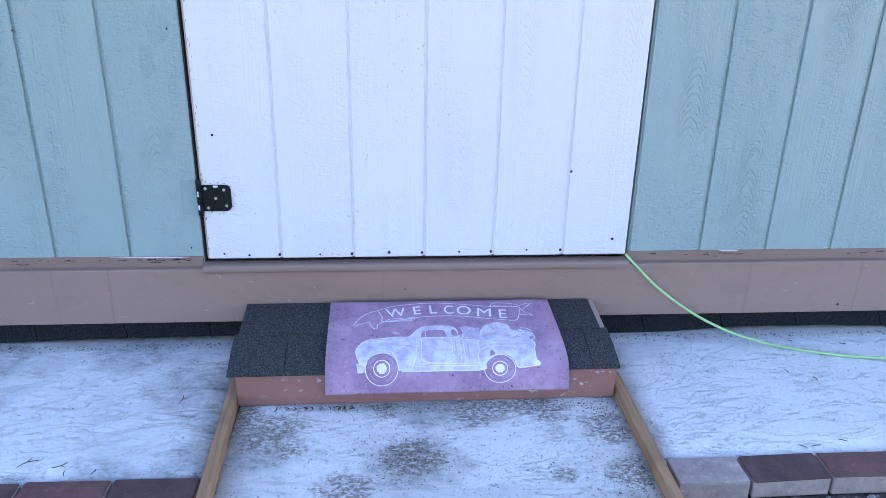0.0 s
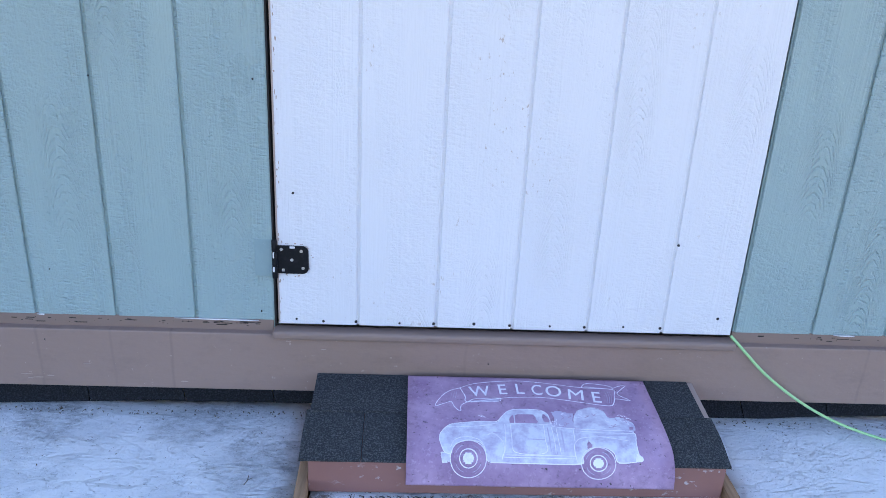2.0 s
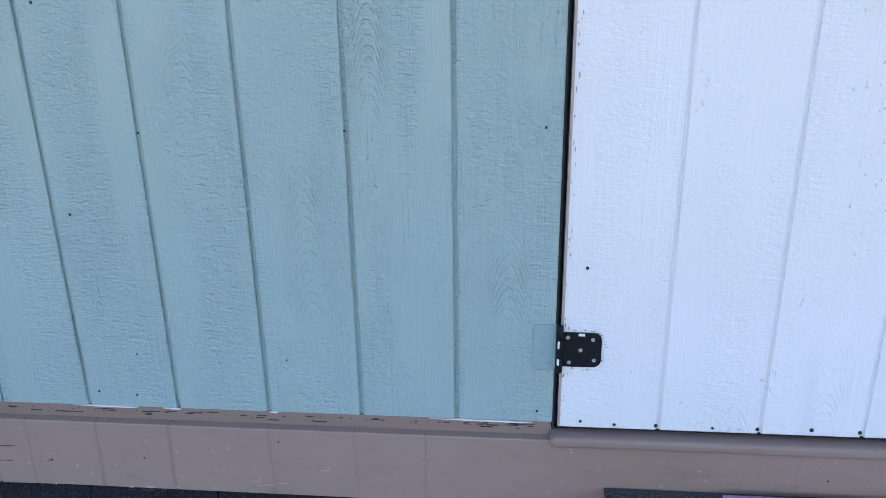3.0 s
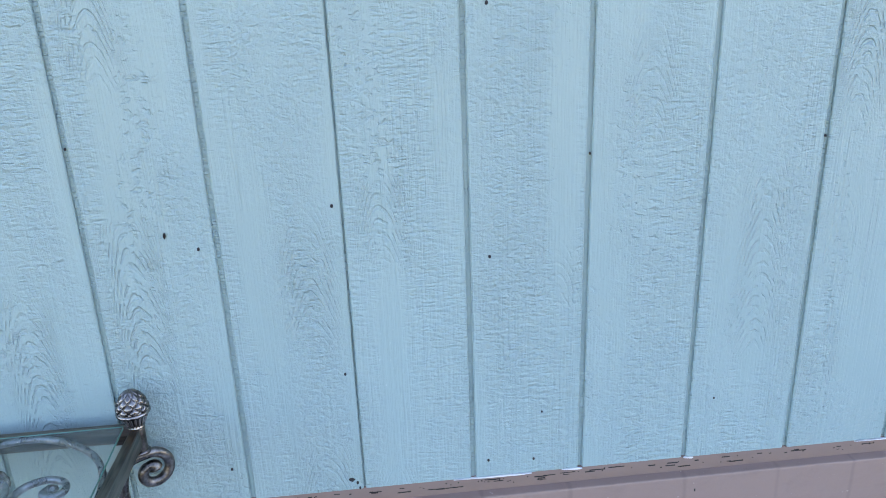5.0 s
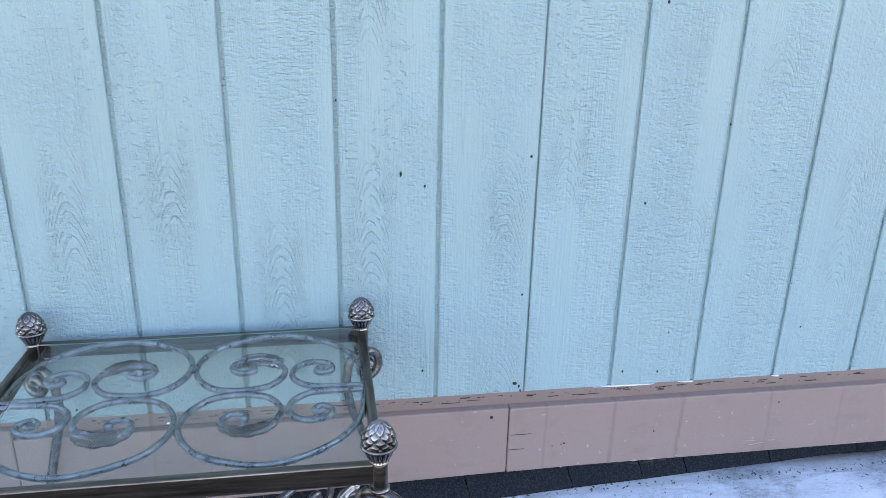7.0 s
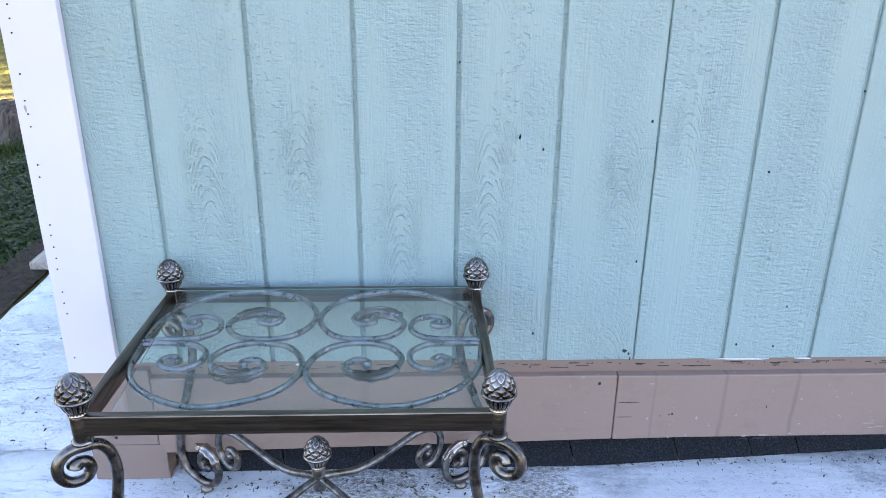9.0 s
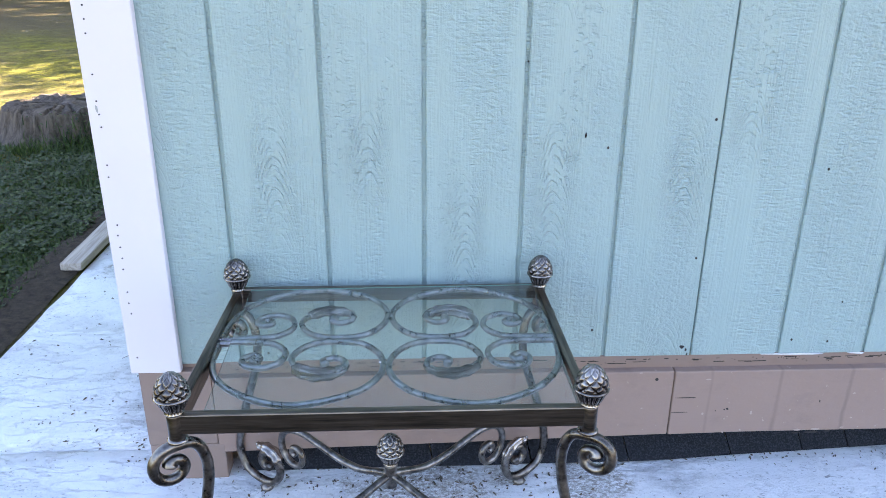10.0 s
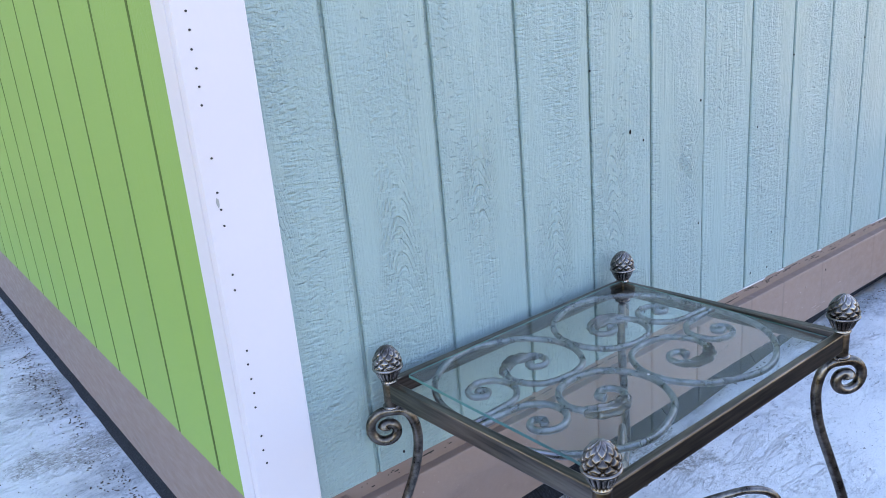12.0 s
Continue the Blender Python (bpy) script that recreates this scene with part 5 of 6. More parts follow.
for i, x in enumerate((-0.095, -0.072, -0.046, -0.024, -0.006, 0.018, 0.043, 0.062, 0.081, 0.098)):
    part("mark", tube(smooth_path([(x, 0.008 - 0.004 * rng.random(), 0), (x + rng.uniform(0.002, 0.012), rng.uniform(-0.002, 0.004), 0), (x + rng.uniform(-0.003, 0.008), -0.010 + 0.004 * rng.random(), 0)], 5), 0.0011, 6), DARK, marks)

# ---- wrought metal table ----
TX, TY = -1.923, -0.2875
HX, HY = 0.319, 0.2425
table = thing("side_table", "antiqued bronze scrollwork side table with glass top and acorn finials", "table", (TX, TY, 0))


def finial(bm_at, parent, scale=1.0, name="finial"):
    """A pine-cone knob on a fluted cup."""
    cup = [(0.0105, 0.0), (0.0145, 0.0012), (0.0150, 0.0035), (0.0118, 0.0060), (0.0160, 0.0085), (0.0186, 0.0125), (0.0208, 0.0175), (0.0228, 0.0225), (0.0246, 0.0270), (0.0274, 0.0288), (0.0278, 0.0312), (0.0248, 0.0332)]
    bm = lathe(cup, 144, None, lambda a, z: -0.0040 * max(0.0, math.cos(18 * a)) ** 1.5 if 0.008 < z < 0.0275 else 0)
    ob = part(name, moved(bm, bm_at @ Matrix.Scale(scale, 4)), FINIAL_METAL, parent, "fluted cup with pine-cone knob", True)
    prof = [(0.0235, 0.0325), (0.0252, 0.0352), (0.0257, 0.039), (0.0248, 0.045), (0.0228, 0.051), (0.0195, 0.0575), (0.0150, 0.0635), (0.0095, 0.0685), (0.003, 0.0715)]
    dense = []
    for (r0, z0), (r1, z1) in zip(prof, prof[1:]):
        dense += [(r0 + (r1 - r0) * t / 4, z0 + (z1 - z0) * t / 4) for t in range(4)]
    dense.append(prof[-1])

    def scales(a, z):
        q = (z - 0.030) / 0.041
        u, v = (a * 8 / math.pi + q * 5.2) % 2, (a * 8 / math.pi - q * 5.2) % 2
        crease = min(abs(u - 1), abs(v - 1))
        return (-0.0034 * max(0.0, 1 - crease * 3.6) + 0.0014 * min(1.0, crease * 1.5)) * (1 - q * 0.6)

    bm = lathe(dense, 112, None, scales)
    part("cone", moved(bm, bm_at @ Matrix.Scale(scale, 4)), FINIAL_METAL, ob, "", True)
    return ob


def leaf(path, width, bm=None, thick=0.004):
    """An acanthus leaf wrapped along a path, with lobed edges."""
    bm = bm or bmesh.new()
    n = len(path)
    side = None
    rows = []
    for i, q in enumerate(path):
        t = (path[min(i + 1, n - 1)] - path[max(i - 1, 0)]).normalized()
        if side is None:
            side = t.orthogonal().normalized()
        side = (side - t * side.dot(t)).normalized()
        up = t.cross(side)
        f = i / (n - 1)
        w = width * (math.sin(math.pi * min(1, f * 0.86 + 0.14)) ** 0.6) * (0.80 + 0.24 * abs(math.sin(f * math.pi * 5.5)))
        ring = []
        for j in range(20):
            a = 2 * math.pi * j / 20
            rib = 1 + 0.2 * math.cos(5 * a + f * 4)
            ring.append(bm.verts.new(q + side * math.cos(a) * w * rib + up * math.sin(a) * w * 0.75 * rib))
        rows.append(ring)
    for a, b in zip(rows, rows[1:]):
        for j in range(20):
            bm.faces.new((a[j], a[(j + 1) % 20], b[(j + 1) % 20], b[j]))
    bm.faces.new(rows[0][::-1])
    bm.faces.new(rows[-1])
    return bm


def spiral(cx, cz, r0, r1, a0, a1, n):
    return [(cx + (r0 + (r1 - r0) * i / n) * math.cos(radians(a0 + (a1 - a0) * i / n)), cz + (r0 + (r1 - r0) * i / n) * math.sin(radians(a0 + (a1 - a0) * i / n))) for i in range(n + 1)]


# frame
for y, z0, z1 in ((-HY, 0.488, 0.523), (HY, 0.493, 0.5275)):
    part("rail", box(-HX + 0.008, HX - 0.008, y - 0.008, y + 0.008, z0, z1, 0.0025, 2), RAIL_METAL, table, "brushed flat rail")
for x in (-HX, HX):
    part("rail", box(x - 0.008, x + 0.008, -HY + 0.008, HY - 0.008, 0.488, 0.523, 0.0025, 2), RAIL_METAL_SIDE, table, "brushed flat rail")
for sx in (-1, 1):
    for sy in (-1, 1):
        at = Matrix.Translation((sx * HX, sy * HY, 0))
        part("post", moved(lathe([(0.0125, 0.476), (0.0130, 0.480), (0.0130, 0.520), (0.0120, 0.524)], 20), at), RAIL_METAL, table, "", True)
        part("collar", moved(lathe([(0.0135, 0.4715), (0.0165, 0.4735), (0.0165, 0.4775), (0.0135, 0.4795)], 20), at), FINIAL_METAL, table, "", True)
        finial(at @ Matrix.Translation((0, 0, 0.5225)), table)
        d = Vector((sx * math.cos(radians(33)), sy * math.sin(radians(33)), 0))
        top = spiral(0.013, 0.430, 0.006, 0.0375, -330, 108, 24)
        low = [(-0.022, 0.461), (-0.036, 0.438), (-0.040, 0.40), (-0.030, 0.34), (-0.004, 0.265), (0.024, 0.185), (0.041, 0.120), (0.043, 0.078), (0.031, 0.044), (0.004, 0.026), (-0.030, 0.021), (-0.058, 0.031), (-0.074, 0.058), (-0.071, 0.091), (-0.053, 0.109), (-0.032, 0.105), (-0.021, 0.087), (-0.027, 0.069), (-0.042, 0.066), (-0.048, 0.077)]
        path = [Vector((sx * HX, sy * HY, 0)) + d * u + Vector((0, 0, z)) for u, z in [(q.x, q.y) for q in smooth_path([(u, z, 0) for u, z in top[::2] + low], 5)]]
        rad = [0.0092] * len(path)
        for i in range(14):
            rad[i] = 0.0105 + 0.002 * math.cos(i / 14 * 3.14)
            rad[-1 - i] = 0.0098
        leg = part("leg", tube(path, rad, 12), BRONZE, table, "scrolled leg", True)
        lp = [Vector((sx * HX, sy * HY, 0)) + d * u + Vector((0, 0, z)) for u, z in ((-0.075, 0.068), (-0.073, 0.090), (-0.060, 0.110), (-0.040, 0.121), (-0.020, 0.120), (-0.008, 0.126))]
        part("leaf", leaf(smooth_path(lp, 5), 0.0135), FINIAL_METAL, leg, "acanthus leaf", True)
        fp = Vector((sx * HX, sy * HY, 0)) + d * -0.030
        part("foot", moved(lathe([(0.009, 0.0), (0.0145, 0.002), (0.0150, 0.007), (0.012, 0.011), (0.008, 0.016)], 16), Matrix.Translation(fp)), BRONZE, leg, "flat round foot", True)
        # stretcher arm
        ad = Vector((sx * 0.795, sy * 0.607, 0))
        arm = [(0.0, 0.214), (0.03, 0.206), (0.085, 0.190), (0.14, 0.192), (0.195, 0.205), (0.245, 0.214), (0.285, 0.205), (0.306, 0.178), (0.304, 0.142), (0.283, 0.116), (0.257, 0.118), (0.246, 0.142), (0.256, 0.162), (0.272, 0.162), (0.275, 0.148), (0.266, 0.144)]
        ap = [ad * u + Vector((0, 0, z)) for u, z in [(q.x, q.y) for q in smooth_path([(u, z, 0) for u, z in arm], 6)]]
        part("stretcher", tube(ap, 0.0078, 10), BRONZE, table, "scrolled stretcher arm", True)
part("hub", lathe([(0.0125, 0.186), (0.0135, 0.190), (0.0115, 0.215), (0.0135, 0.236), (0.012, 0.242)], 18), BRONZE, table, "", True)
finial(Matrix.Translation((0, 0, 0.240)), table)

# scrollwork under the glass
big_scroll = [(0.313, 0.0), (0.303, 0.094), (0.270, 0.160), (0.214, 0.205), (0.155, 0.224), (0.098, 0.213), (0.040, 0.180), (0.008, 0.125), (0.009, 0.070), (0.040, 0.022), (0.089, 0.0075), (0.142, 0.020), (0.168, 0.066), (0.150, 0.108), (0.112, 0.126), (0.078, 0.112), (0.072, 0.086), (0.090, 0.070), (0.110, 0.078), (0.107, 0.093)]
small_scroll = [(0.313, 0.0075), (0.262, 0.0075), (0.212, 0.014), (0.183, 0.045), (0.188, 0.085), (0.218, 0.104), (0.247, 0.094), (0.254, 0.072), (0.238, 0.058), (0.224, 0.068), (0.230, 0.080), (0.238, 0.076)]
seat = pose(0, 0.018, 0, 0, 0, -1.0)
for sx in (-1, 1):
    for sy in (-1, 1):
        for k_, pts in (("big", big_scroll), ("small", small_scroll)):
            line = [seat @ q for q in smooth_path([(sx * x, sy * y * 0.965, 0.4975) for x, y in pts], 7)]
            rad = [0.0058] * len(line)
            for i in range(8):
                rad[-1 - i] = 0.0082 - 0.0003 * i
            sc = part("scroll", tube(line, rad, 14), SKYLIT_BRONZE, table, "scrollwork bar under the glass", True)
            if k_ == "big":
                part("leaf", leaf([seat @ q for q in smooth_path([(sx * x, sy * y * 0.965, 0.4965) for x, y in ((0.160, 0.096), (0.150, 0.110), (0.126, 0.124), (0.100, 0.124), (0.078, 0.112), (0.064, 0.094))], 9)], 0.0128), FINIAL_METAL, sc, "acanthus leaf", True)
glass = box(-0.288, 0.302, -0.229, 0.229, 0.5045, 0.5100)
for f in glass.faces:
    f.material_index = 0 if abs(f.normal.z) > 0.5 else 1
gl = part("glass_top", moved(glass, pose(0.003, 0, 0, 0, 0, 0.9)), [GLASS, GLASS_EDGE], table, "clear glass pane with greenish edge")
gl.visible_shadow = False
part("label_dot", moved(lathe([(0.0028, 0), (0.0026, 0.0008), (0.001, 0.001)], 10), Matrix.Translation((-0.012, -0.081, 0.5098))), BARE_WHITE, table, "small white dot on the glass")

# the table stands slightly tipped towards the wall, its feet flat
for ob in table.children_recursive:
    level = {"scroll", "glass_top", "label_dot"} & {ob.name.split(".")[0], ob.parent.name.split(".")[0]}
    if ob.type == "MESH" and not level:
        for v in ob.data.vertices:
            q = min(1.0, max(0.0, (v.co.z - 0.05) / 0.35))
            v.co.z += q * (-0.011 - 0.042 * v.co.y)

# ---- side yard ----
soil = grid_sheet("ground_soil", [-3.38, -3.30, -3.22, -3.14], [-0.6 + 0.1 * i for i in range(56)], lambda x, y: 0.004 - 0.010 * (x > -3.2) - 0.02 * (x < -3.33) + 0.012 * noise.noise((x * 9, y * 5, 0)), SOIL)
tagged(soil, "bare dark soil strip beside the walk", "soil", kind="structure")
for y0, y1, dx, lab in ((1.23, 3.05, 0.004, "weathered plank edging the walk, end split"), (3.06, 5.00, 0.012, "weathered plank edging the walk")):
    bm = box(-0.036, 0.045, y0, y1, 0.0, 0.031, 0.004, 2)
    bmesh.ops.subdivide_edges(bm, edges=[e for e in bm.edges if abs(e.verts[0].co.y - e.verts[1].co.y) > 1], cuts=8)
    for v in bm.verts:
        v.co.x += -3.172 + dx + 0.006 * noise.noise((v.co.y * 1.5, 3, 0)) + (0.05 * max(0, v.co.y - 4.1))
        v.co.z += 0.004 * noise.noise((v.co.y * 2, 7, 0))
    tagged(finish("plank", bm, PLANK), lab, "plank", "walk edging")
tagged(finish("plank", moved(box(-0.22, 0.42, -0.045, 0.045, -0.015, 0.022, 0.004, 2), pose(-3.12, 5.72, 0.0, 0, 0, 4)), PLANK), "weathered plank across the end of the walk", "plank", "walk edging")
blk = tagged(finish("concrete_block", moved(box(-0.13, 0.13, -0.09, 0.09, 0, 0.10, 0.008, 2), pose(-2.62, 5.66, 0.0, 0, 0, 3)), brick_paint("pale_block", (0.52, 0.42, 0.38), (0.40, 0.30, 0.27))), "pale pinkish concrete block at the wall's foot", "block")

# old stump
bm = bmesh.new()
rings = []
N = 120
for kz, (zz, grow) in enumerate(((-0.05, 1.34), (0.02, 1.18), (0.06, 1.10), (0.10, 1.05), (0.14, 1.02), (0.18, 1.0), (0.205, 0.985), (0.218, 0.95), (0.222, 0.86), (0.222, 0.74), (0.222, 0.6), (0.22, 0.45), (0.22, 0.3), (0.22, 0.15))):
    ring = []
    for j in range(N):
        a = 2 * math.pi * j / N
        ca, sa = math.cos(a), math.sin(a)
        ridge = 0.045 * noise.noise((ca * 9, sa * 9, zz * 1.2)) + 0.02 * noise.noise((ca * 24, sa * 24, zz * 3))
        r = 0.40 * grow * (1 + 0.12 * noise.noise((ca * 1.5, sa * 1.5, 1)) + (ridge if kz < 9 else ridge * 0.4))
        rough = 0.022 * noise.noise((r * ca * 9, r * sa * 9, 3)) + 0.012 * noise.noise((r * ca * 30, r * sa * 30, 5))
        crack = -0.035 * max(0.0, 1 - abs(noise.noise((ca * 2.2, sa * 2.2, 8))) * 9) if 7 <= kz <= 12 else 0
        ring.append(bm.verts.new((r * ca, r * sa, zz + ((rough + crack) if kz > 5 else 0))))
    rings.append(ring)
for a, b in zip(rings, rings[1:]):
    for j in range(N):
        bm.faces.new((a[j], a[(j + 1) % N], b[(j + 1) % N], b[j]))
bm.faces.new(rings[-1])
stump = tagged(finish("tree_stump", moved(bm, Matrix.Translation((-4.03, 3.48, 0)) @ Matrix.Diagonal((0.92, 0.86, 0.90, 1))), STUMP, False), "old grey weathered tree stump in the grass", "stump")

# grass blades
rng = random.Random(21)
vs, fs = [], []


def blade(x, y, h, z=None):
    z = lawn_height(x, y) if z is None else z
    a, lean = rng.uniform(0, 6.28), rng.uniform(0.2, 0.9) * h
    w = rng.uniform(0.0022, 0.005)
    dx, dy = math.cos(a), math.sin(a)
    b = len(vs)
    vs.extend([(x - dy * w, y + dx * w, z - 0.004), (x + dy * w, y - dx * w, z - 0.004), (x + dx * lean * 0.4 - dy * w * 0.7, y + dy * lean * 0.4 + dx * w * 0.7, z + h * 0.6), (x + dx * lean * 0.4 + dy * w * 0.7, y + dy * lean * 0.4 - dx * w * 0.7, z + h * 0.6), (x + dx * lean, y + dy * lean, z + h)])
    fs.extend([(b, b + 1, b + 3, b + 2), (b + 2, b + 3, b + 4)])


def weed(x, y, h):
    """One small broad leaf of clover or plantain, nearly level."""
    z = lawn_height(x, y) + h
    a, r = rng.uniform(0, 6.28), rng.uniform(0.005, 0.014)
    u = Vector((math.cos(a), math.sin(a), rng.uniform(-0.5, 0.5))) * r
    v = Vector((-math.sin(a), math.cos(a), rng.uniform(-0.5, 0.5))) * r * 0.6
    b, c = len(vs), Vector((x, y, z))
    vs.extend([tuple(c - u), tuple(c - u * 0.2 + v), tuple(c + u), tuple(c - u * 0.2 - v)])
    fs.append((b, b + 1, b + 2, b + 3))


# blades end near the shed's shadow line, so their shape sets off the sunlit strip
for i in range(90000):
    y = rng.uniform(0.1, 4.45)
    x = -3.27 - abs(rng.gauss(0, 1)) * 0.62
    if noise.noise((x * 2.4, y * 2.4, 2)) > -0.9 and math.hypot(x + 4.03, y - 3.48) > 0.33:
        if i % 5 == 0:
            blade(x, y, rng.uniform(0.010, 0.036))
        else:
            weed(x, y, 0.004 + rng.random() ** 2 * 0.045 * (0.6 + noise.noise((x * 5, y * 5, 1))))
for i in range(1600):
    a = rng.uniform(-1.9, 0.7)
    r = 0.35 + rng.random() ** 2 * 0.24
    blade(-4.03 + r * math.cos(a), 3.48 + r * math.sin(a), rng.uniform(0.02, 0.09))
for i in range(1300):
    a = rng.gauss(-0.35, 0.55)
    r = 0.26 + rng.random() * 0.2
    x, y = -4.03 + r * math.cos(a), 3.48 + r * math.sin(a)
    if rng.random() < 0.4:
        blade(x, y, rng.uniform(0.03, 0.09), lawn_height(x, y) + rng.uniform(0.0, 0.13))
    else:
        weed(x, y, rng.uniform(0.02, 0.22))
tagged(raw("grass", vs, fs, BLADE), "short green grass with clover beside the walk", "grass", kind="stuff")

# ---- distance: trees, fence, house ----


def leaf_cloud(clumps, count, size, seed, squash=0.8):
    r = random.Random(seed)
    vs, fs = [], []
    for cx, cy, cz, rad in clumps:
        for i in range(count):
            q = Vector((r.gauss(0, 1), r.gauss(0, 1), r.gauss(0, 1)))
            q = q.normalized() * rad * (0.45 + 0.55 * r.random() ** 0.5)
            q.z *= squash
            c = Vector((cx, cy, cz)) + q
            u = Vector((r.uniform(-1, 1), r.uniform(-1, 1), r.uniform(-0.6, 0.6))).normalized()
            v = u.orthogonal().normalized()
            s = size * r.uniform(0.6, 1.3)
            b = len(vs)
            vs.extend([tuple(c - u * s), tuple(c + v * s * 0.45), tuple(c + u * s), tuple(c - v * s * 0.45 - Vector((0, 0, s * 0.2)))])
            fs.append((b, b + 1, b + 2, b + 3))
    return vs, fs


def tree(x, y, height, radius, spread, seed, leaf_mat=LEAF, low=0.35, clumps=30, per=260, size=0.16, label="", lean=0.0, shift=(0, 0)):
    r = random.Random(seed)
    z = land(x, y) - 0.1
    t = thing("tree", label or "tall broadleaf tree with dark ridged bark", "tree", (x, y, z))
    path = smooth_path([(0, 0, 0), (lean * 0.2, 0, height * 0.08), (lean * 0.5, 0.1, height * 0.3), (lean, -0.1, height * 0.6), (lean + shift[0] * 0.3, shift[1] * 0.3, height * 0.9)], 5)
    rad = [radius * max(0.15, (1.0 - 0.75 * i / len(path))) * (1.0 + 0.75 * math.exp(-i * 0.9)) for i in range(len(path))]
    bm = tube(path, rad, 18)
    for v in bm.verts:
        a = math.atan2(v.co.y, v.co.x)
        n = 1 + 0.16 * noise.noise((math.cos(a) * 2.5, math.sin(a) * 2.5, v.co.z * 0.5 + seed)) + 0.12 * math.sin(a * 5 + seed) * math.exp(-v.co.z * 1.6)
        v.co.x *= n
        v.co.y *= n
    part("trunk", bm, BARK, t, "dark ridged trunk", True)
    cl = []
    for i in range(clumps):
        a = r.uniform(0, 6.28)
        q = r.random() ** 0.6 * spread
        hz = height * (low + (1 - low) * r.random())
        cl.append((shift[0] + math.cos(a) * q, shift[1] + math.sin(a) * q, hz, r.uniform(0.45, 1.0) * spread * 0.30))
    for i in range(0, clumps, 5):
        cx, cy, cz, _ = cl[i]
        z0 = min(height * 0.8, cz * 0.7)
        part("limb", tube(smooth_path([(lean * 0.7, 0, z0), (cx * 0.4, cy * 0.4, z0 + (cz - z0) * 0.55), (cx, cy, cz)], 4), [radius * 0.28 * (1 - 0.09 * j) for j in range(9)], 8), BARK, t, "", True)
    v, f = leaf_cloud(cl, per, size, seed)
    raw("crown", v, f, leaf_mat, t)
    return t


def bush(x, y, w, h, seed, leaf_mat, label):
    r = random.Random(seed)
    t = thing("bush", label, "bush", (x, y, land(x, y)))
    cl = [(r.uniform(-w, w), r.uniform(-w, w) * 0.6, h * r.uniform(0.2, 0.8), r.uniform(0.25, 0.5) * h) for i in range(12)]
    bm = bmesh.new()
    for i in range(5):
        tube(smooth_path([(0, 0, -0.05), (cl[i][0] * 0.4, cl[i][1] * 0.4, h * 0.3), cl[i][:3]], 3), 0.03, 6, bm)
    part("stems", bm, BARK, t)
    v, f = leaf_cloud(cl, 260, 0.09, seed)
    raw("leaves", v, f, leaf_mat, t)
    return t


tree(-6.3, 26.3, 13, 0.50, 6.0, 1, clumps=84, shift=(2.6, -3.6), label="massive old tree with a wide dark trunk", low=0.45, per=150, size=0.2)
tree(-9.3, 28.5, 9, 0.13, 2.6, 2, label="slender tree with a leaning thin trunk", low=0.5, lean=-0.6)
tree(-6.1, 36.6, 8, 0.20, 3.0, 3, low=0.28, label="dark-trunked tree in front of the fence")
tree(-4.9, 36.2, 7, 0.13, 2.6, 4, low=0.30, leaf_mat=LEAF_BRIGHT, label="slim tree with sunlit yellow-green leaves before the fence", lean=-0.5)
tree(-2.0, 41.5, 8, 0.22, 3.4, 5, low=0.36, leaf_mat=LEAF_BRIGHT, label="spreading tree with sunlit leaves behind the fence", clumps=34)
tree(-7.8, 44.0, 9, 0.25, 4.0, 6, low=0.15, clumps=34, label="leafy tree behind the fence")
tree(-11.3, 25.0, 8, 0.16, 2.4, 7, low=0.5, label="dark slim tree at the wood's edge")
tree(-10.7, 25.6, 9, 0.12, 2.2, 8, low=0.5, label="dark slim tree at the wood's edge")
tree(-8.1, 24.9, 8, 0.15, 2.2, 9, low=0.55, label="dark slim tree at the wood's edge")
tree(-13.5, 31.0, 10, 0.3, 4.0, 10, low=0.1, clumps=36, label="leafy tree in the wood")
tree(-16.5, 27.0, 10, 0.3, 4.0, 12, low=0.1, clumps=36, label="leafy tree in the wood")
tree(-11.5, 36.0, 10, 0.3, 4.2, 13, low=0.08, clumps=40, label="leafy tree in the wood")
tree(-19.0, 36.0, 11, 0.3, 5.0, 14, low=0.05, clumps=40, label="leafy tree in the wood")
for x, y, seed in ((-5.5, 62.0, 21), (0.5, 64.0, 22), (-11.5, 60.0, 23), (-2.5, 67.0, 24)):
    tree(x, y, 15, 0.4, 5.0, seed, low=0.08, clumps=56, per=200, size=0.3, label="tall dark tree beyond the house")
# shade trees beside and behind the shed, towards the sun
tree(-0.1, 16.9, 10, 0.30, 4.5, 15, low=0.45, clumps=84, per=240, size=0.22, label="broad shade tree behind the shed")
tree(4.2, 21.0, 12, 0.40, 4.6, 16, low=0.45, clumps=84, per=240, size=0.22, label="broad shade tree behind the shed")
tree(0.6, 27.5, 12, 0.35, 5.0, 17, low=0.45, clumps=76, per=230, size=0.22, label="broad shade tree behind the shed")
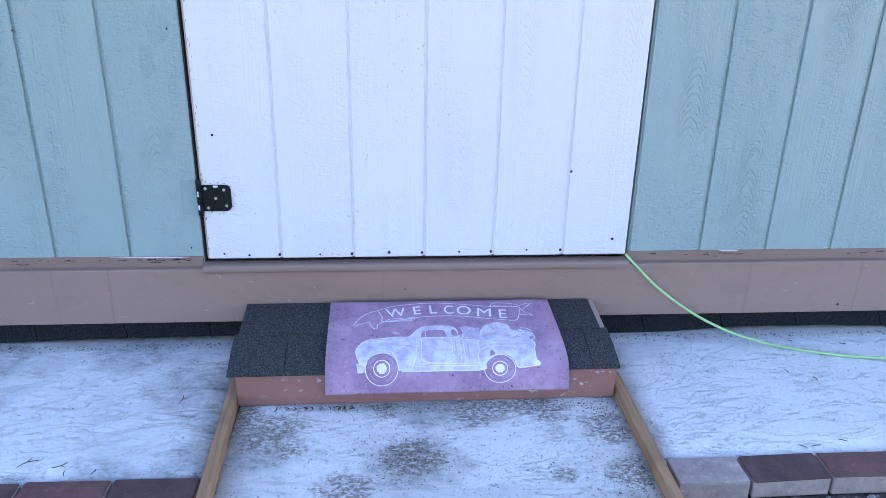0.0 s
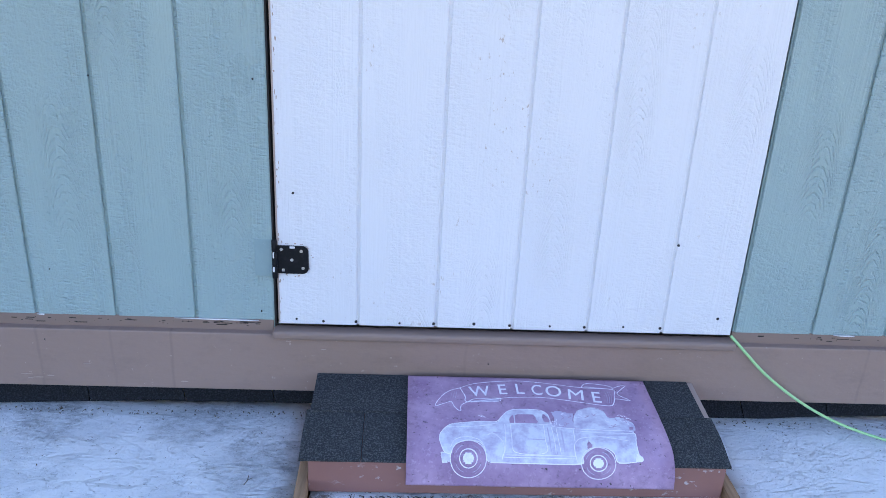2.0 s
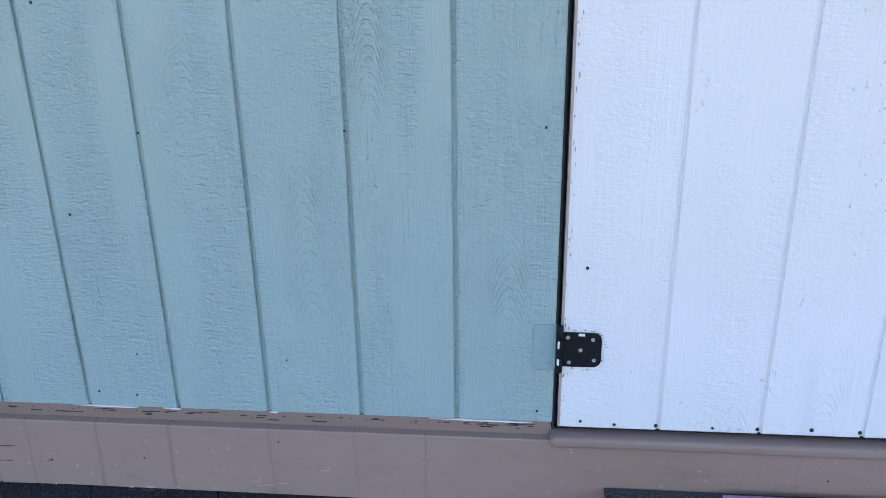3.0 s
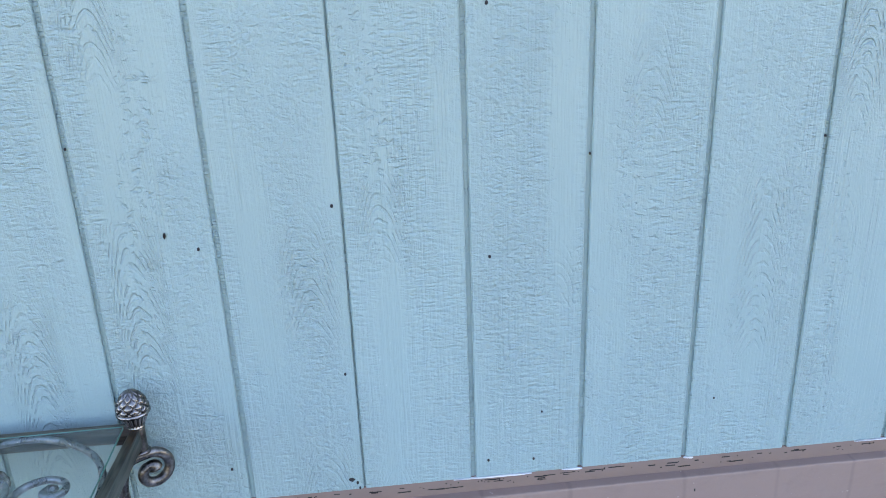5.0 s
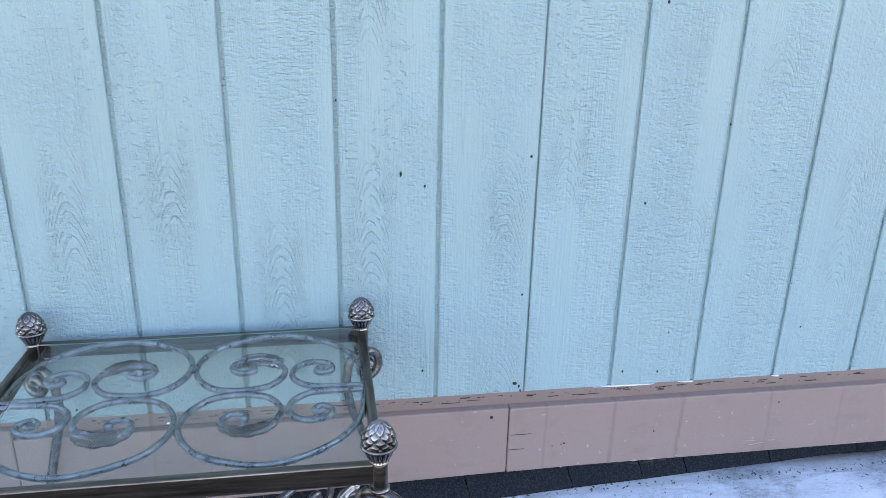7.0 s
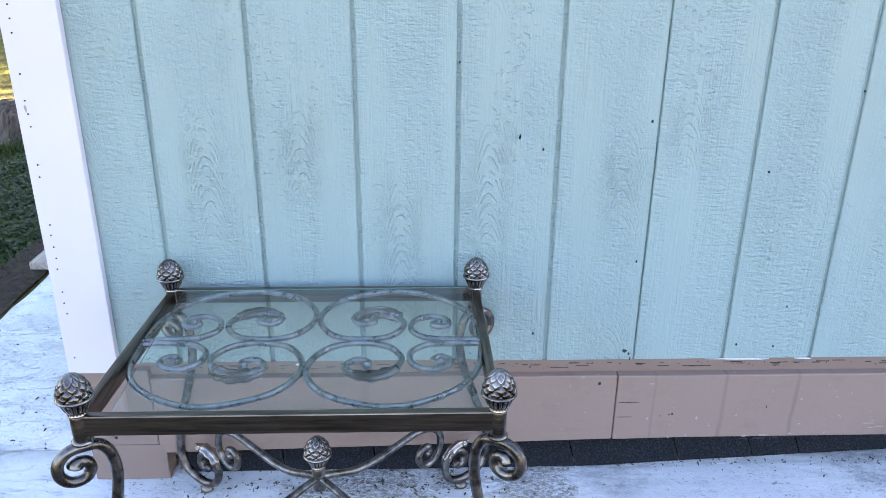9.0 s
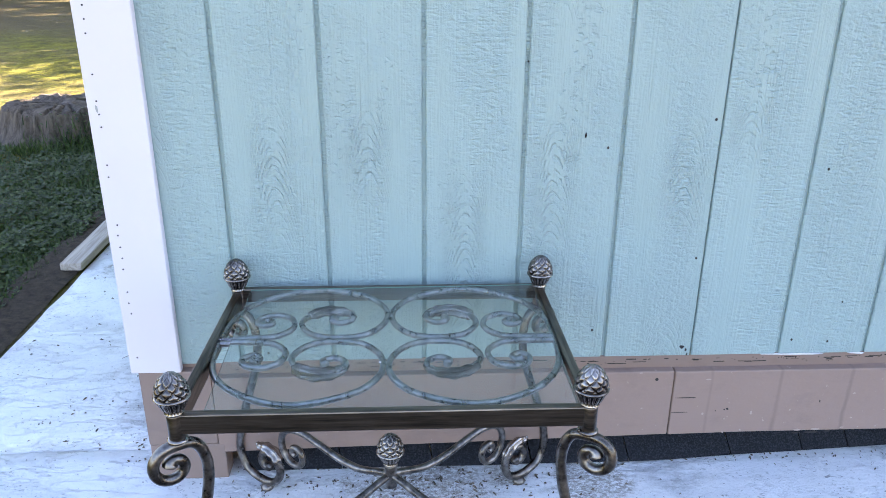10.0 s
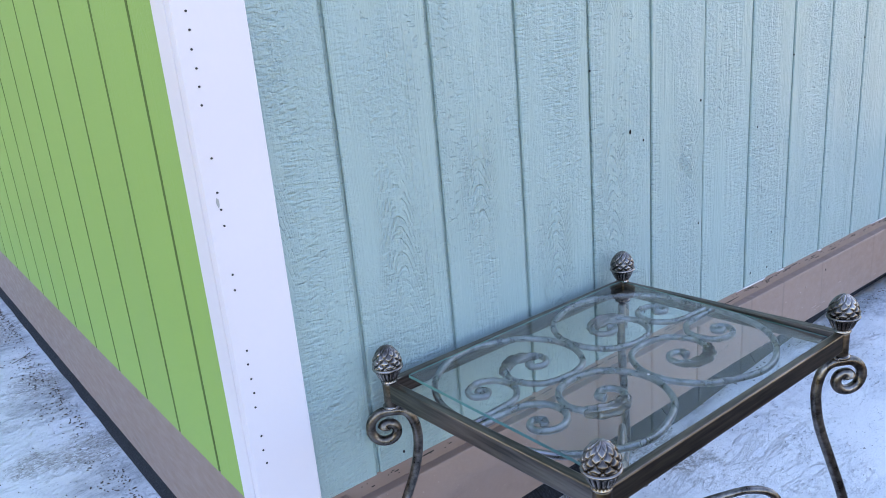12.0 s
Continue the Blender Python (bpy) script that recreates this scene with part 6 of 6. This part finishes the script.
for x, y, w, h, s_, lm in ((-10.3, 28.4, 0.9, 0.9, 1, LEAF_BRIGHT), (-9.4, 33.0, 1.0, 2.6, 2, LEAF_BRIGHT), (-12.2, 29.6, 1.4, 1.4, 3, LEAF_BRIGHT), (-14.5, 27.5, 1.5, 1.8, 4, LEAF_BRIGHT), (-8.6, 36.5, 1.6, 2.2, 5, LEAF), (-12.6, 33.5, 2.0, 2.6, 6, LEAF), (-16.5, 32.0, 2.2, 2.8, 7, LEAF), (-10.2, 37.5, 2.2, 3.0, 8, LEAF), (-7.2, 33.0, 0.8, 0.7, 9, LEAF_BRIGHT), (-15.0, 38.5, 2.6, 4.2, 11, LEAF), (-19.5, 37.0, 2.8, 4.4, 12, LEAF), (-23.5, 39.0, 3.0, 4.6, 13, LEAF), (-27.0, 36.0, 3.0, 4.6, 14, LEAF), (-11.0, 39.8, 2.4, 4.0, 15, LEAF)):
    bush(x, y, w, h, s_, lm, "sunlit yellow-green bush at the lawn's edge" if lm is LEAF_BRIGHT else "dark green undergrowth in the wood")

fence = thing("wooden_fence", "tan cedar privacy fence across the yard's end", "fence", (-4, 38.6, land(-4, 38.6)))
for i in range(96):
    x = -7.0 + i * 0.15
    h = 1.0 + 0.012 * math.sin(i * 2.7)
    part("picket", box(x, x + 0.1485, 0, 0.02, 0.02, h, 0.004), FENCE_WOOD, fence)
for zz in (0.2, 0.75):
    part("rail", box(-7.0, 7.4, 0.021, 0.06, zz, zz + 0.09), FENCE_WOOD, fence)

pipe_fence = thing("pipe_fence", "low galvanised pipe fence panel with mesh infill", "fence", (-3.9, 37.9, land(-3.9, 37.9)))
for i in range(5):
    part("post", moved(lathe([(0.03, -0.1), (0.03, 0.92), (0.015, 0.95)], 10), Matrix.Translation((i * 0.95, 0, 0))), PIPE, pipe_fence)
for zz in (0.42, 0.86):
    part("rail", tube([Vector((-0.1, 0.0, zz)), Vector((2, 0, zz)), Vector((4.0, 0, zz))], 0.022, 8), PIPE, pipe_fence)
for i in range(24):
    part("wire", tube([Vector((i * 0.16, 0.01, 0.05)), Vector((i * 0.16, 0.01, 0.86))], 0.004, 5), PIPE, pipe_fence)

house = thing("house", "distant brick house with white gable beyond the fence", "house", (-5.0, 52.0, land(-5, 52.0)))
part("wall", box(-4.0, 6.0, 0, 6, -0.2, 3.45), HOUSE, house, "orange-brown brick wall")
bm = bmesh.new()
g0 = [bm.verts.new(v) for v in ((-4.3, -0.3, 3.46), (6.3, -0.3, 3.46), (0.92, -0.3, 4.5))]
g1 = [bm.verts.new((v.co.x, 6.3, v.co.z)) for v in g0]
bm.faces.new(g0)
bm.faces.new(g1[::-1])
for i in range(3):
    bm.faces.new((g0[i], g0[(i + 1) % 3], g1[(i + 1) % 3], g1[i]))
part("roof", bm, ROOF, house)
bm = bmesh.new()
t0 = [bm.verts.new(v) for v in ((-0.9, -0.36, 3.44), (2.74, -0.36, 3.44), (0.92, -0.36, 4.42))]
t1 = [bm.verts.new((v.co.x, -0.305, v.co.z)) for v in t0]
bm.faces.new(t0)
bm.faces.new(t1[::-1])
for i in range(3):
    bm.faces.new((t0[i], t0[(i + 1) % 3], t1[(i + 1) % 3], t1[i]))
part("gable", bm, BARE_WHITE, house, "white gable board")
part("eave_board", box(-4.2, 6.2, -0.34, -0.305, 3.30, 3.435, 0.01), BARE_WHITE, house, "white eave board")
win = part("window", box(1.05, 1.75, -0.06, 0.0, 2.65, 3.28, 0.02), BARE_WHITE, house, "white window frame")
part("pane", box(1.13, 1.67, -0.08, -0.062, 2.72, 3.20), WINDOW, win)
